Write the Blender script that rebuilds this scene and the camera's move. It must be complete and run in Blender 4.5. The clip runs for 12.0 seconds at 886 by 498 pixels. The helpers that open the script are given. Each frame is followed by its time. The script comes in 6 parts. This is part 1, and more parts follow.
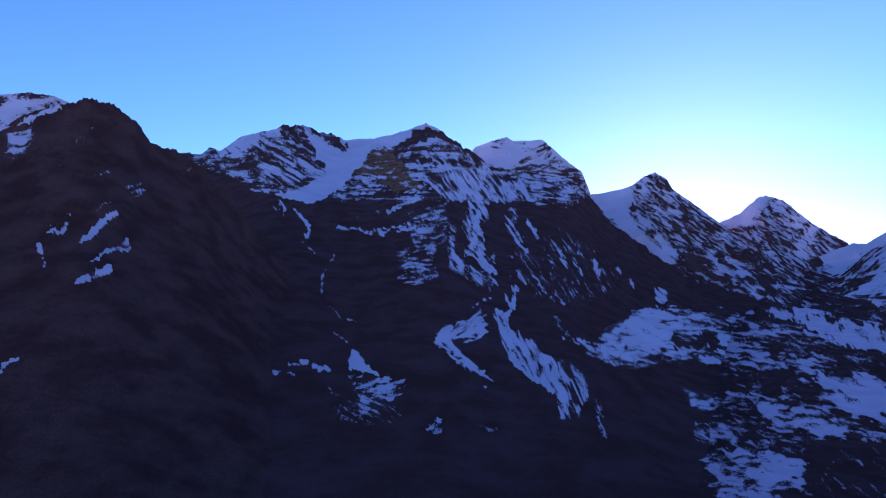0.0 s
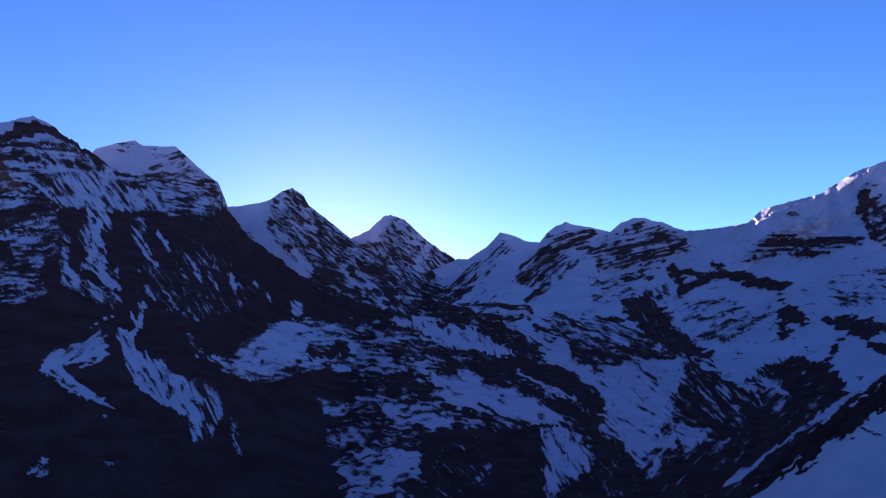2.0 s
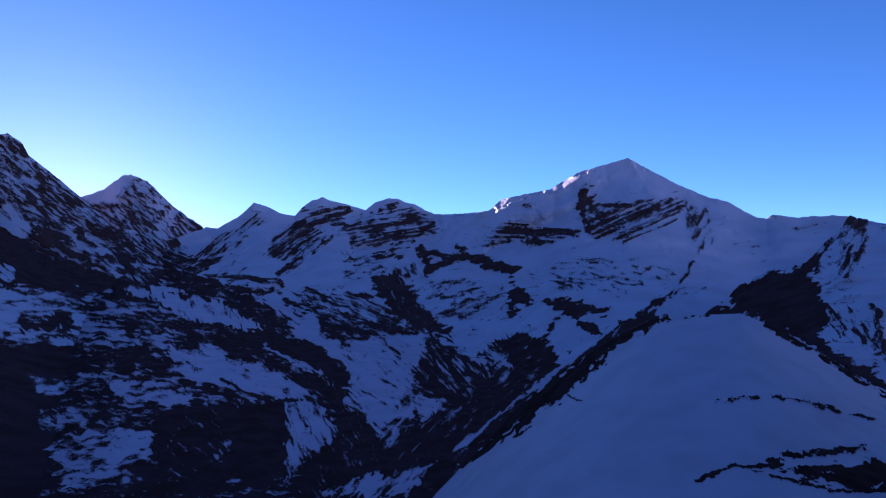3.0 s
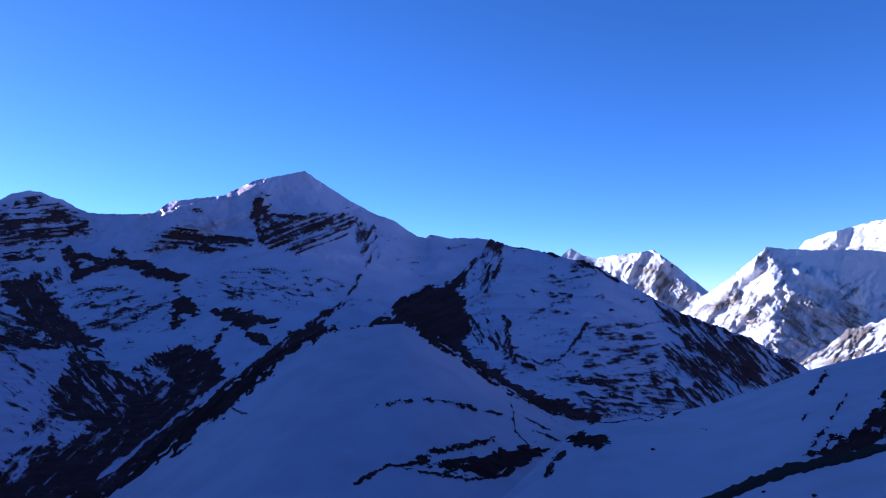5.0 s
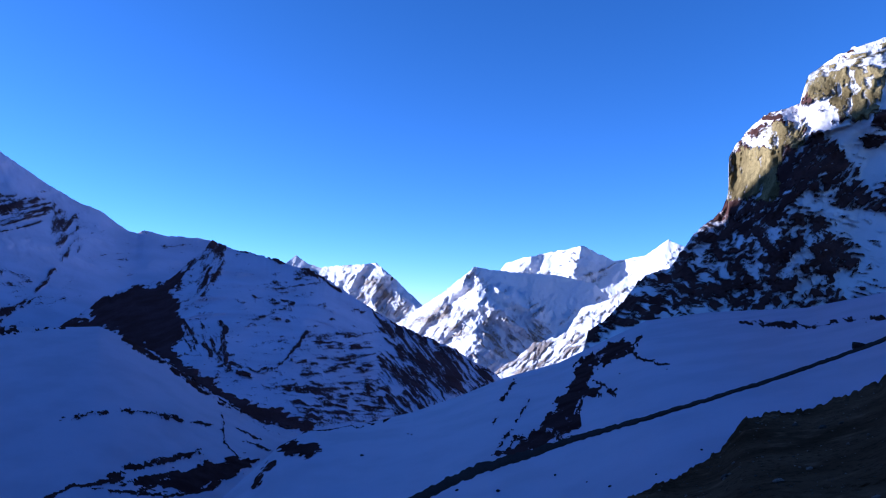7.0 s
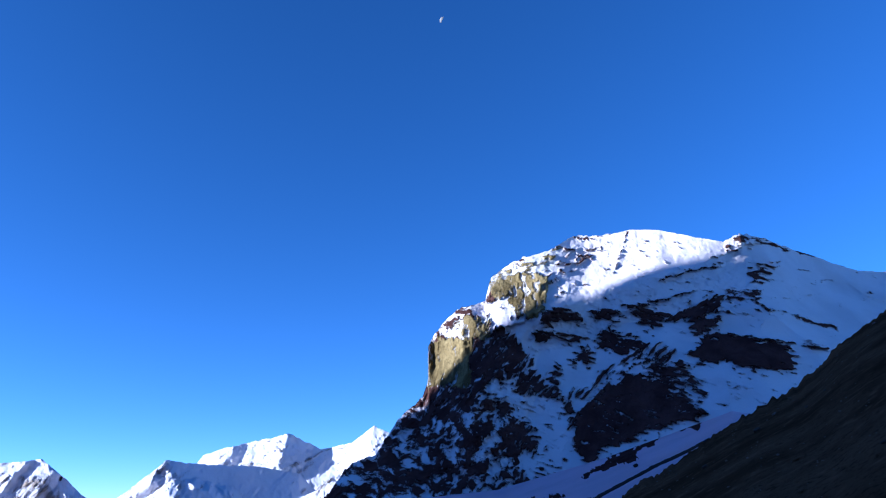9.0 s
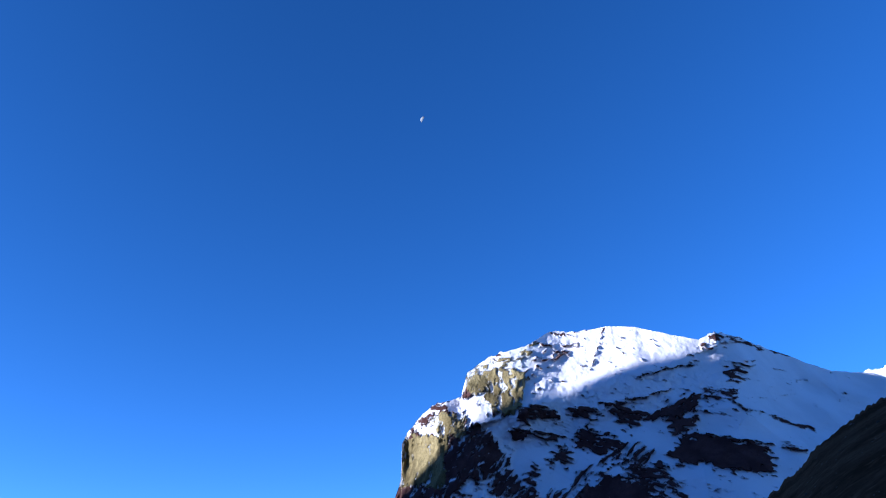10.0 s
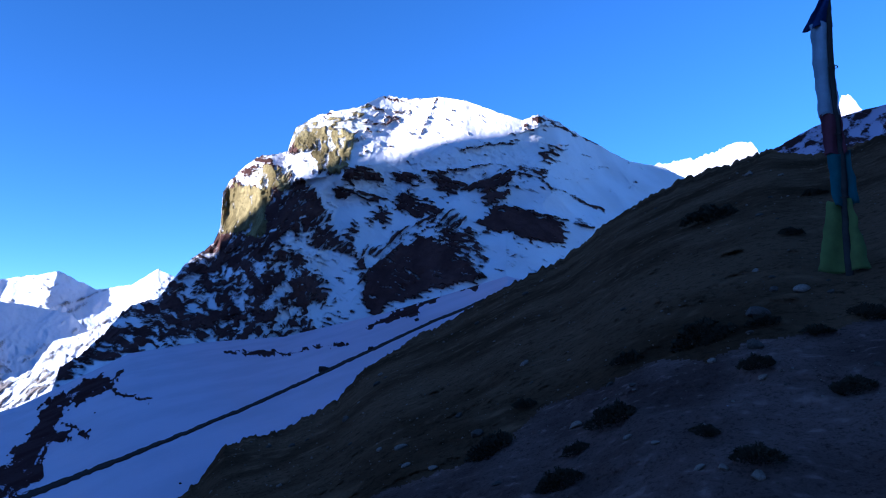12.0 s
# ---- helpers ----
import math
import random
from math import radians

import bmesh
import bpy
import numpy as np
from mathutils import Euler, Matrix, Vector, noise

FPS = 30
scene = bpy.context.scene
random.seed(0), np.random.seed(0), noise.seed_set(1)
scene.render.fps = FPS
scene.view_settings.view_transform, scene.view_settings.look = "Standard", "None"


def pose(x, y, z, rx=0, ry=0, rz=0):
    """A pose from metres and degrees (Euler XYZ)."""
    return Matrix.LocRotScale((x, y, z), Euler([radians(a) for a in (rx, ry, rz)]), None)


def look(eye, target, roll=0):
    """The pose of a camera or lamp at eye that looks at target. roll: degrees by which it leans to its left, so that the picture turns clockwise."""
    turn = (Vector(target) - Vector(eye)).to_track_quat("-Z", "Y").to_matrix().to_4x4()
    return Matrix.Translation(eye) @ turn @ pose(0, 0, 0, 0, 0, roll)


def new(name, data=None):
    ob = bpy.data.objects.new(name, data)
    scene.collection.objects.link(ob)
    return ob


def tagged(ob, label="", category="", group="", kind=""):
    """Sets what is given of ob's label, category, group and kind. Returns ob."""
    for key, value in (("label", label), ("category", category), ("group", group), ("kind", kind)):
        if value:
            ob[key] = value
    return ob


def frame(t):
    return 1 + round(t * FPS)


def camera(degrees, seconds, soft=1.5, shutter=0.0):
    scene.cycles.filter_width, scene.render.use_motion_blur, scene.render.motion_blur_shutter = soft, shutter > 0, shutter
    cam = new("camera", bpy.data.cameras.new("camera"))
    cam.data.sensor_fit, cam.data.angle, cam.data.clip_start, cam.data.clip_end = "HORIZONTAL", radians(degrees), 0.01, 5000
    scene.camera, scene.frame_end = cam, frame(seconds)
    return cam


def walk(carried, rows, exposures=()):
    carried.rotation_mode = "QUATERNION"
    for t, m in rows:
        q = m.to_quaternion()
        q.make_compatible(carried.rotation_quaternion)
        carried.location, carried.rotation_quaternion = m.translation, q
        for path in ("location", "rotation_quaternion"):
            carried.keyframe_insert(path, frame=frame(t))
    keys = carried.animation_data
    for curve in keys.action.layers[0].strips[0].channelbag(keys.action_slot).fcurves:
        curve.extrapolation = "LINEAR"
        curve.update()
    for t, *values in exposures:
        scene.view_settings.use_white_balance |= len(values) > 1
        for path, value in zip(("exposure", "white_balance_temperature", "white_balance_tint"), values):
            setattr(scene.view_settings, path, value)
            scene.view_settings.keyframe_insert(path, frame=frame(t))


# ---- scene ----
# A lookout high in the mountains before sunrise reaches the valley; all places are bearings and elevations
# in degrees, fitted to the camera's view, at compressed distances in metres from the lookout, where the camera turns.
cam = camera(65.44, 12.0, soft=1.1)
PATH = [
    (0.0, 0.00, 6.60, -0.00),
    (0.5, -12.22, 6.52, 1.29),
    (1.0, -17.77, 7.55, 1.25),
    (1.5, -23.12, 7.15, 2.43),
    (2.0, -29.34, 6.97, 2.97),
    (2.5, -36.69, 5.11, 4.99),
    (3.0, -49.77, 4.08, 1.58),
    (3.2, -53.51, 5.15, 0.89),
    (4.8, -74.09, 4.39, 0.72),
    (5.0, -76.56, 4.35, 0.96),
    (5.5, -81.53, 5.60, 0.17),
    (6.0, -86.63, 6.15, 0.33),
    (6.5, -91.37, 6.21, 0.44),
    (7.0, -99.30, 5.10, -1.36),
    (7.5, -109.67, 5.26, -1.84),
    (7.7, -112.59, 6.34, -2.20),
    (9.3, -123.51, 22.77, 1.92),
    (9.5, -123.54, 24.30, 1.67),
    (10.0, -124.84, 27.93, 1.76),
    (10.5, -125.41, 26.84, 1.90),
    (11.0, -128.67, 21.67, 2.10),
    (11.5, -134.59, 12.08, 1.15),
    (12.0, -139.89, 8.06, 0.23),
]
walk(cam, [(t, pose(0, 0, 0, 90 + p, r, y)) for t, y, p, r in PATH],
     exposures=[(0.0, 2.06, 5420, 38), (0.6, 1.7, 5330, 37), (2.0, 1.39, 5200, 35), (3.2, 1.28, 5080, 35), (5.5, 1.29, 4730, 34), (7.5, 1.46, 4640, 29), (9.5, 1.36, 4560, 25), (10.8, 1.51, 4580, 24), (12.0, 1.84, 4740, 24)])

# ---- light ----
SUN_BEARING, SUN_HEIGHT = 19.5, 6.28
world = bpy.data.worlds.new("sky")
scene.world = world
world.use_nodes = True
wn = world.node_tree.nodes
wn.clear()
sky = wn.new("ShaderNodeTexSky")
sky.sky_type = "NISHITA"
sky.sun_disc = False
sky.sun_elevation, sky.sun_rotation = radians(SUN_HEIGHT), radians(SUN_BEARING)
sky.altitude, sky.air_density, sky.dust_density, sky.ozone_density = 4500, 0.78, 2.0, 1.5
back = wn.new("ShaderNodeBackground")
back.inputs["Strength"].default_value = 0.10
wout = wn.new("ShaderNodeOutputWorld")
tint = wn.new("ShaderNodeHueSaturation")
tint.inputs["Saturation"].default_value = 1.135
world.node_tree.links.new(sky.outputs[0], tint.inputs["Color"])
world.node_tree.links.new(tint.outputs[0], back.inputs["Color"])
world.node_tree.links.new(back.outputs[0], wout.inputs["Surface"])


def direction(bearing, height):
    a, e = radians(bearing), radians(height)
    return Vector((math.sin(a) * math.cos(e), math.cos(a) * math.cos(e), math.sin(e)))


sun = new("sun", bpy.data.lights.new("sun", "SUN"))
sun.data.energy, sun.data.angle, sun.data.color = 4.4, radians(0.2), (1.0, 0.91, 0.66)
sun.matrix_world = look(direction(SUN_BEARING, SUN_HEIGHT) * 100, (0, 0, 0))


# ---- noise on arrays ----
def hashed(i, j, k, seed):
    n = (i * 374761393 + j * 668265263 + k * 2147483647 + seed * 974634777) & 0xFFFFFFFF
    n = ((n ^ (n >> 13)) * 1274126177) & 0xFFFFFFFF
    n = ((n ^ (n >> 16)) * 2246822519) & 0xFFFFFFFF
    return ((n ^ (n >> 15)) & 0xFFFF) / 32767.5 - 1.0


def lattice(p, seed):
    """Smooth noise from -1 to 1 at the places p (n x 3)."""
    c = np.floor(p).astype(np.int64)
    f = p - c
    w = f * f * f * (f * (f * 6 - 15) + 10)
    total = np.zeros(len(p))
    for a in (0, 1):
        for b in (0, 1):
            for d in (0, 1):
                g = np.abs(1 - a - w[:, 0]) * np.abs(1 - b - w[:, 1]) * np.abs(1 - d - w[:, 2])
                total += g * hashed(c[:, 0] + a, c[:, 1] + b, c[:, 2] + d, seed)
    return total


def fbm(p, octaves, seed, gain=0.5):
    total, amp, norm = np.zeros(len(p)), 1.0, 0.0
    for o in range(octaves):
        total += amp * lattice(p * 2.03 ** o + 17.3 * o, seed + o)
        norm += amp
        amp *= gain
    return total / norm * 1.6


def ridged(p, octaves, seed):
    total, amp, norm = np.zeros(len(p)), 1.0, 0.0
    for o in range(octaves):
        total += amp * (1 - 2 * np.abs(lattice(p * 2.07 ** o + 11.7 * o, seed + o)))
        norm += amp
        amp *= 0.5
    return total / norm


def smooth(x, lo, hi):
    t = np.clip((x - lo) / (hi - lo), 0, 1)
    return t * t * (3 - 2 * t)


# ---- materials ----
def nodes_of(name):
    m = bpy.data.materials.new(name)
    m.use_nodes = True
    n = m.node_tree.nodes
    n.clear()
    out, bsdf = n.new("ShaderNodeOutputMaterial"), n.new("ShaderNodeBsdfPrincipled")
    m.node_tree.links.new(bsdf.outputs[0], out.inputs["Surface"])
    return m, n, m.node_tree.links, bsdf


def noise_node(n, links, vec, scale, detail=6, rough=0.6, kind=None):
    t = n.new("ShaderNodeTexNoise")
    t.inputs["Scale"].default_value, t.inputs["Detail"].default_value, t.inputs["Roughness"].default_value = scale, detail, rough
    if kind:
        t.noise_type = kind
    links.new(vec, t.inputs["Vector"])
    return t.outputs["Fac"]


def math_node(n, links, op, a, b=None, clamp=False):
    m = n.new("ShaderNodeMath")
    m.operation, m.use_clamp = op, clamp
    for i, v in enumerate((a, b)):
        if v is None:
            continue
        if isinstance(v, (int, float)):
            m.inputs[i].default_value = v
        else:
            links.new(v, m.inputs[i])
    return m.outputs[0]


def mix_node(n, links, fac, a, b):
    m = n.new("ShaderNodeMix")
    m.data_type = "RGBA"
    for i, v in ((0, fac), (6, a), (7, b)):
        if isinstance(v, (int, float)):
            m.inputs[i].default_value = v
        elif isinstance(v, tuple):
            m.inputs[i].default_value = (*v, 1)
        else:
            links.new(v, m.inputs[i])
    return m.outputs[2]


def ramp_node(n, links, fac, lo, hi):
    m = n.new("ShaderNodeMapRange")
    m.interpolation_type = "SMOOTHSTEP"
    m.inputs["From Min"].default_value, m.inputs["From Max"].default_value = lo, hi
    links.new(fac, m.inputs["Value"])
    return m.outputs["Result"]


def mountain_material(name, size, rock_a, rock_b, snow_colour=(0.63, 0.485, 0.575), edge=0.28, break_up=0.34, strata=1.0, relief=1.0, pale=0.0, crack=0.55, streak=0.6):
    """Rock and scree under patchy snow. size: metres of the middle-sized grain; the snow cover is the mesh's own attribute."""
    m, n, links, bsdf = nodes_of(name)
    pos = n.new("ShaderNodeNewGeometry").outputs["Position"]
    flat = n.new("ShaderNodeVectorMath")
    flat.operation = "MULTIPLY"
    flat.inputs[1].default_value = (1, 1, strata)
    links.new(pos, flat.inputs[0])
    vec = flat.outputs[0]
    big = noise_node(n, links, vec, 1 / (size * 8), 5, 0.6)
    mid = noise_node(n, links, vec, 1 / size, 8, 0.65)
    fine = noise_node(n, links, vec, 4 / size, 6, 0.7)
    cover = n.new("ShaderNodeAttribute")
    cover.attribute_name = "snow"
    grit = math_node(n, links, "SUBTRACT", mid, 0.5)
    value = math_node(n, links, "ADD", cover.outputs["Fac"], math_node(n, links, "MULTIPLY", grit, break_up * 2))
    lay = n.new("ShaderNodeAttribute")
    lay.attribute_name = "streak"
    thin = math_node(n, links, "SUBTRACT", noise_node(n, links, lay.outputs["Vector"], 2.1, 6, 0.72), 0.5)
    value = math_node(n, links, "ADD", value, math_node(n, links, "MULTIPLY", thin, streak * 2))
    fac = ramp_node(n, links, value, 0.5 - edge / 2, 0.5 + edge / 2)
    tone = ramp_node(n, links, big, 0.35, 0.65)
    rock = mix_node(n, links, tone, rock_a, rock_b)
    rock = mix_node(n, links, ramp_node(n, links, fine, 0.45, 0.75), rock, tuple(c * crack for c in rock_a))
    if pale:
        rock = mix_node(n, links, math_node(n, links, "MULTIPLY", ramp_node(n, links, mid, 0.55, 0.7), pale), rock, tuple(min(1, c * 1.9) for c in rock_b))
    dirty_shaded_snow = mix_node(n, links, ramp_node(n, links, fine, 0.2, 0.8), snow_colour, tuple(c * 0.9 for c in snow_colour))
    # Broad noise darkens the snow: gentle shading of its ripples, put into colour.
    broad_noise = noise_node(n, links, pos, 1 / (size * 14), 3, 0.5)
    dirty_shaded_snow = mix_node(n, links, math_node(n, links, "MULTIPLY", ramp_node(n, links, broad_noise, 0.35, 0.7), 0.55), dirty_shaded_snow, tuple(c * 0.72 for c in snow_colour))
    links.new(mix_node(n, links, fac, rock, dirty_shaded_snow), bsdf.inputs["Base Color"])
    links.new(mix_node(n, links, fac, (0.95,) * 3, (0.55,) * 3), bsdf.inputs["Roughness"])
    links.new(math_node(n, links, "MULTIPLY", fac, 0.2), bsdf.inputs["Specular IOR Level"])
    bump = n.new("ShaderNodeBump")
    bump.inputs["Distance"].default_value = size * 0.5 * relief
    rough_height = math_node(n, links, "ADD", mid, math_node(n, links, "MULTIPLY", fine, 0.4))
    height = mix_node(n, links, fac, rough_height, math_node(n, links, "MULTIPLY", rough_height, 0.25))
    links.new(height, bump.inputs["Height"])
    bump.inputs["Strength"].default_value = 0.8
    links.new(bump.outputs[0], bsdf.inputs["Normal"])
    return m


BROWN_A, BROWN_B = (0.074, 0.031, 0.028), (0.124, 0.057, 0.050)
GREY_A, GREY_B = (0.060, 0.028, 0.028), (0.098, 0.047, 0.047)
mat_scree = mountain_material("brown_scree_and_snow", 6, BROWN_A, BROWN_B)
mat_massif = mountain_material("dark_rock_and_snow", 6, BROWN_A, GREY_B, strata=1.2, relief=0.3, streak=0.95)
# Valley and knoll snow is darker than the ridge's: deeper shade, put into colour.
mat_valley = mountain_material("moraine_and_snow", 3, BROWN_A, GREY_B, (0.60, 0.40, 0.49), break_up=0.35, streak=0.85)
# Distant haze is put into this snow's colour.
mat_far = mountain_material("far_rock_and_hazed_snow", 40, (0.19, 0.16, 0.15), (0.30, 0.25, 0.21), (0.58, 0.58, 0.65), edge=0.6, relief=0.5)
mat_knoll = mountain_material("smooth_snow_and_rock", 1.5, (0.046, 0.020, 0.018), (0.072, 0.036, 0.033), (0.57, 0.425, 0.495), break_up=0.3, relief=0.5)
# Light put into colour: cliff rock is ochre where lit, darker where shaded.
mat_sunlit_cliff = mountain_material("sunlit_ochre_cliff_and_snow", 2.5, (0.15, 0.112, 0.048), (0.42, 0.325, 0.145), (0.68, 0.66, 0.65), strata=0.12, relief=3.0, crack=0.14)
mat_tower = mountain_material("tan_tower_rock_and_snow", 3, (0.13, 0.056, 0.036), (0.27, 0.122, 0.074), crack=0.35)
mat_shaded_cliff = mountain_material("shaded_cliff_and_snow", 2.5, (0.052, 0.025, 0.023), (0.092, 0.047, 0.041), (0.75, 0.69, 0.70), strata=0.8, break_up=0.6, streak=0.32)


# ---- terrain builder ----
class Cover:
    """Where snow lies on one piece of terrain: streaky noise, with single fields, gullies and rock bands laid over it in turn.
    fill: the share of snow, 0 to 1; grain: the streaks' tilt, length and thickness in degrees."""

    def __init__(self, fill, grain=(0, 0.8, 0.12), seed=1, warp=0.17):
        self.fill, self.grain, self.seed, self.warp, self.marks = fill, grain, seed, warp, []
        self.parts = []

    def area(self, fill, grain, *corners, soft=0.34, part="", material=None):
        if part:
            self.parts.append((part, corners, material))
        self.marks.append(("area", fill, grain or self.grain, soft, corners))

    def line(self, fill, width, grain, *points):
        self.marks.append(("line", fill, grain or self.grain, width, points))

    def streaks(self, a, e, grain, seed):
        tilt, length, thick = radians(grain[0]), grain[1], grain[2]
        u, w = a * math.cos(tilt) + e * math.sin(tilt), e * math.cos(tilt) - a * math.sin(tilt)
        z = np.full_like(u, seed * 7.7)
        w = w + 1.2 * thick * fbm(np.stack([u / length, w / length, z], 1) * 0.7, 2, seed + 91)
        along = fbm(np.stack([u / length, w / thick, z], 1) * 0.55, 4, seed, 0.62)
        specks = fbm(np.stack([u / thick * 0.5, w / thick, z], 1) * 0.4, 2, seed + 5, 0.65)
        broad_noise = fbm(np.stack([u, w, z], 1) * 0.9, 3, seed + 47)
        return 0.85 * along + 0.3 * specks + 0.34 * broad_noise, np.stack([u / length * 2.2, w / thick, z], 1)

    def values(self, az, el):
        """The snow cover, over 0.5 where it lies, and the streaks' own coordinates, in which the material goes on to finer ones."""
        near = np.stack([az * 1.1, el * 1.1, np.full_like(az, 3.3)], 1)
        wa = az + self.warp * (fbm(near, 2, self.seed + 31) + 0.8 * fbm(near * 5, 4, self.seed + 35, 0.7))
        we = el + self.warp * (fbm(near, 2, self.seed + 57) + 0.8 * fbm(near * 5, 4, self.seed + 61, 0.7))

        def bias(fill):
            if fill in (0.0, 1.0):
                return 3.2 * fill - 1.6
            p = min(0.993, max(0.007, fill))
            return 0.19 * math.log(p / (1 - p))

        (n, lay), b = self.streaks(az, el, self.grain, self.seed), np.full(len(az), bias(self.fill))
        for k, (kind, fill, grain, width, pts) in enumerate(self.marks):
            xs, ys = [p[0] for p in pts], [p[1] for p in pts]
            m = 2 * width + 0.4
            part = np.nonzero((wa > min(xs) - m) & (wa < max(xs) + m) & (we > min(ys) - m) & (we < max(ys) + m))[0]
            if not len(part):
                continue
            a, e = wa[part], we[part]
            best, inside = np.full(len(a), 1e9), np.zeros(len(a), bool)
            ends = list(zip(pts[:-1], pts[1:])) + ([(pts[-1], pts[0])] if kind == "area" else [])
            for (x0, y0), (x1, y1) in ends:
                dx, dy = x1 - x0, y1 - y0
                t = np.clip(((a - x0) * dx + (e - y0) * dy) / (dx * dx + dy * dy + 1e-9), 0, 1)
                best = np.minimum(best, np.hypot(a - x0 - t * dx, e - y0 - t * dy))
                if kind == "area" and y0 != y1:
                    inside ^= ((y0 > e) != (y1 > e)) & (a < dx * (e - y0) / (y1 - y0) + x0)
            own, own_lay = self.streaks(az[part], el[part], grain, self.seed + k + 3)
            toward = 1 if fill > 0.5 else -1       # snow runs out along its streaks, and rock along its own
            if kind == "area":
                mask = smooth(np.where(inside, best, -best) + 1.25 * width * toward * own, -0.7 * width, 0.7 * width)
            else:
                mask = 1 - smooth(best - 0.35 * width * toward * own, 0.25 * width, 0.75 * width)
            n[part] += (own - n[part]) * mask
            b[part] += (bias(fill) - b[part]) * mask
            lay[part[mask > 0.5]] = own_lay[mask > 0.5]
        return 0.5 + 0.8 * (n + b), lay


SURFACES = {}


def largest_piece(mask, skip):
    """The largest connected patch of a grid of flags, leaving out the first rows."""
    todo = {(int(i), int(j)) for i, j in zip(*np.nonzero(mask)) if j >= skip}
    best = []
    while todo:
        edge, piece = [todo.pop()], []
        while edge:
            i, j = edge.pop()
            piece.append((i, j))
            for c in ((i + 1, j), (i - 1, j), (i, j + 1), (i, j - 1)):
                if c in todo:
                    todo.remove(c)
                    edge.append(c)
        best = piece if len(piece) > len(best) else best
    out = np.zeros_like(mask)
    for c in best:
        out[c] = True
    return out


def terrain(name, crest, foot, cover, material, label, rows=120, step=0.075, relief=0.02, relief_size=0.12, crest_noise=0.10, seed=1, fall=(1, 1, 1), drop=-260.0,
            category="mountain", sharp=0.5, steep=1.25, proud=0.004, key="", tail=True, spurs=(), snow_rough=0.15, floor=-17.5, fine_to=None, flutes=()):
    """A mountainside between its crest and its foot, with a back that falls away behind the crest; bare rock stands a little proud of the snow."""
    c, f = np.array(crest, float), np.array(foot, float)
    assert (np.diff(c[:, 0]) > 0).all(), name
    az = np.arange(c[0, 0], (fine_to or c[-1, 0]) + step / 2, step)
    if fine_to:
        az = np.concatenate([az, np.arange(az[-1] + 1, c[-1, 0], 1.0)])
    ce, cd = np.interp(az, c[:, 0], c[:, 1]), np.interp(az, c[:, 0], c[:, 2])
    fe, fd = np.interp(az, f[:, 0], f[:, 1]), np.interp(az, f[:, 0], f[:, 2])
    half = max(1, int(1.6 / step))
    window = np.hanning(2 * half + 3)[1:-1]
    window /= window.sum()
    cd = np.convolve(np.pad(cd, half, mode="edge"), window, "valid")
    fd = np.convolve(np.pad(fd, half, mode="edge"), window, "valid")
    line = np.stack([az * 2.2, np.zeros_like(az) + seed, np.zeros_like(az)], 1)
    rough = crest_noise * (0.6 * fbm(line, 5, seed + 3, 0.65) + 0.4 * ridged(line * 2, 4, seed + 5))
    bare_top = 1 - smooth(cover.values(az, ce - 0.15)[0], 0.3, 0.7)
    rough = rough * (snow_rough + (1 - snow_rough) * np.convolve(np.pad(bare_top, 5, mode="edge"), np.ones(11) / 11, "valid"))
    # most rows lie above the floor, the lowest height that the lookout sees past its own ground
    seen = np.clip((ce - floor) / np.maximum(0.1, ce - fe), 0.15, 0.93)
    v = np.concatenate([seen[:, None] * np.linspace(0, 1, rows - 14), seen[:, None] + (1 - seen)[:, None] * np.linspace(0, 1, 15)[1:]], 1)
    v = np.where((fe > floor)[:, None], np.linspace(0, 1, rows), v)
    A = np.repeat(az[:, None], rows, 1)
    wide = max(1, int(4.0 / step))
    bell = np.hanning(2 * wide + 3)[1:-1]
    base = np.convolve(np.pad(ce, wide, mode="edge"), bell / bell.sum(), "valid")
    E = base[:, None] + (fe - base)[:, None] * v
    some = max(1, int(1.3 / step))
    bell = np.hanning(2 * some + 3)[1:-1]
    rounded = np.convolve(np.pad(ce, some, mode="edge"), bell / bell.sum(), "valid")
    E = E + np.clip(rounded - base, -3.2, 3.2)[:, None] * np.exp(-(base[:, None] - E) / 4.0)
    E = E + (ce - rounded)[:, None] * np.exp(-np.maximum(0, ce[:, None] - E) / np.maximum(0.9, 1.4 * np.abs(ce - rounded))[:, None])
    E = E + (ce - E[:, 0])[:, None] * (1 - v) ** 8
    E = E + rough[:, None] * np.exp(-np.maximum(0, ce[:, None] - E) / 0.6)
    D = 1 / (1 / cd[:, None] + (1 / fd - 1 / cd)[:, None] * v ** steep)
    ar, er = np.radians(A), np.radians(E)

    def place(dist):
        return np.stack([dist * np.sin(ar) * np.cos(er), dist * np.cos(ar) * np.cos(er), dist * np.sin(er)], -1).reshape(-1, 3)

    flat = place(D)
    size = float(np.median(D)) * relief_size
    q = flat / size * np.array(fall)
    cov, lay = cover.values(A.ravel(), E.ravel())
    cov, lay = cov.reshape(D.shape), lay.reshape(*D.shape, 3)
    bare = 1 - smooth(cov, 0.2, 0.8)
    low = (sharp * ridged(q, 2, seed + 11) + (1 - sharp) * fbm(q, 2, seed + 13)).reshape(D.shape)
    high = (sharp * ridged(q * 4.2, 4, seed + 15) + (1 - sharp) * fbm(q * 4.2, 4, seed + 17, 0.6)).reshape(D.shape)
    bumps = (low + high * (0.06 + 0.30 * bare)) * smooth(1 - v, 0, 0.08) * (0.25 + 0.75 * smooth(v, 0, 0.15))
    bumps = relief * bumps
    for amount, tilt, length, thick, onset in flutes:         # ribs and gullies that run down the face
        c0, s0 = math.cos(radians(tilt)), math.sin(radians(tilt))
        u, w = (A * c0 + E * s0).ravel(), (E * c0 - A * s0).ravel()
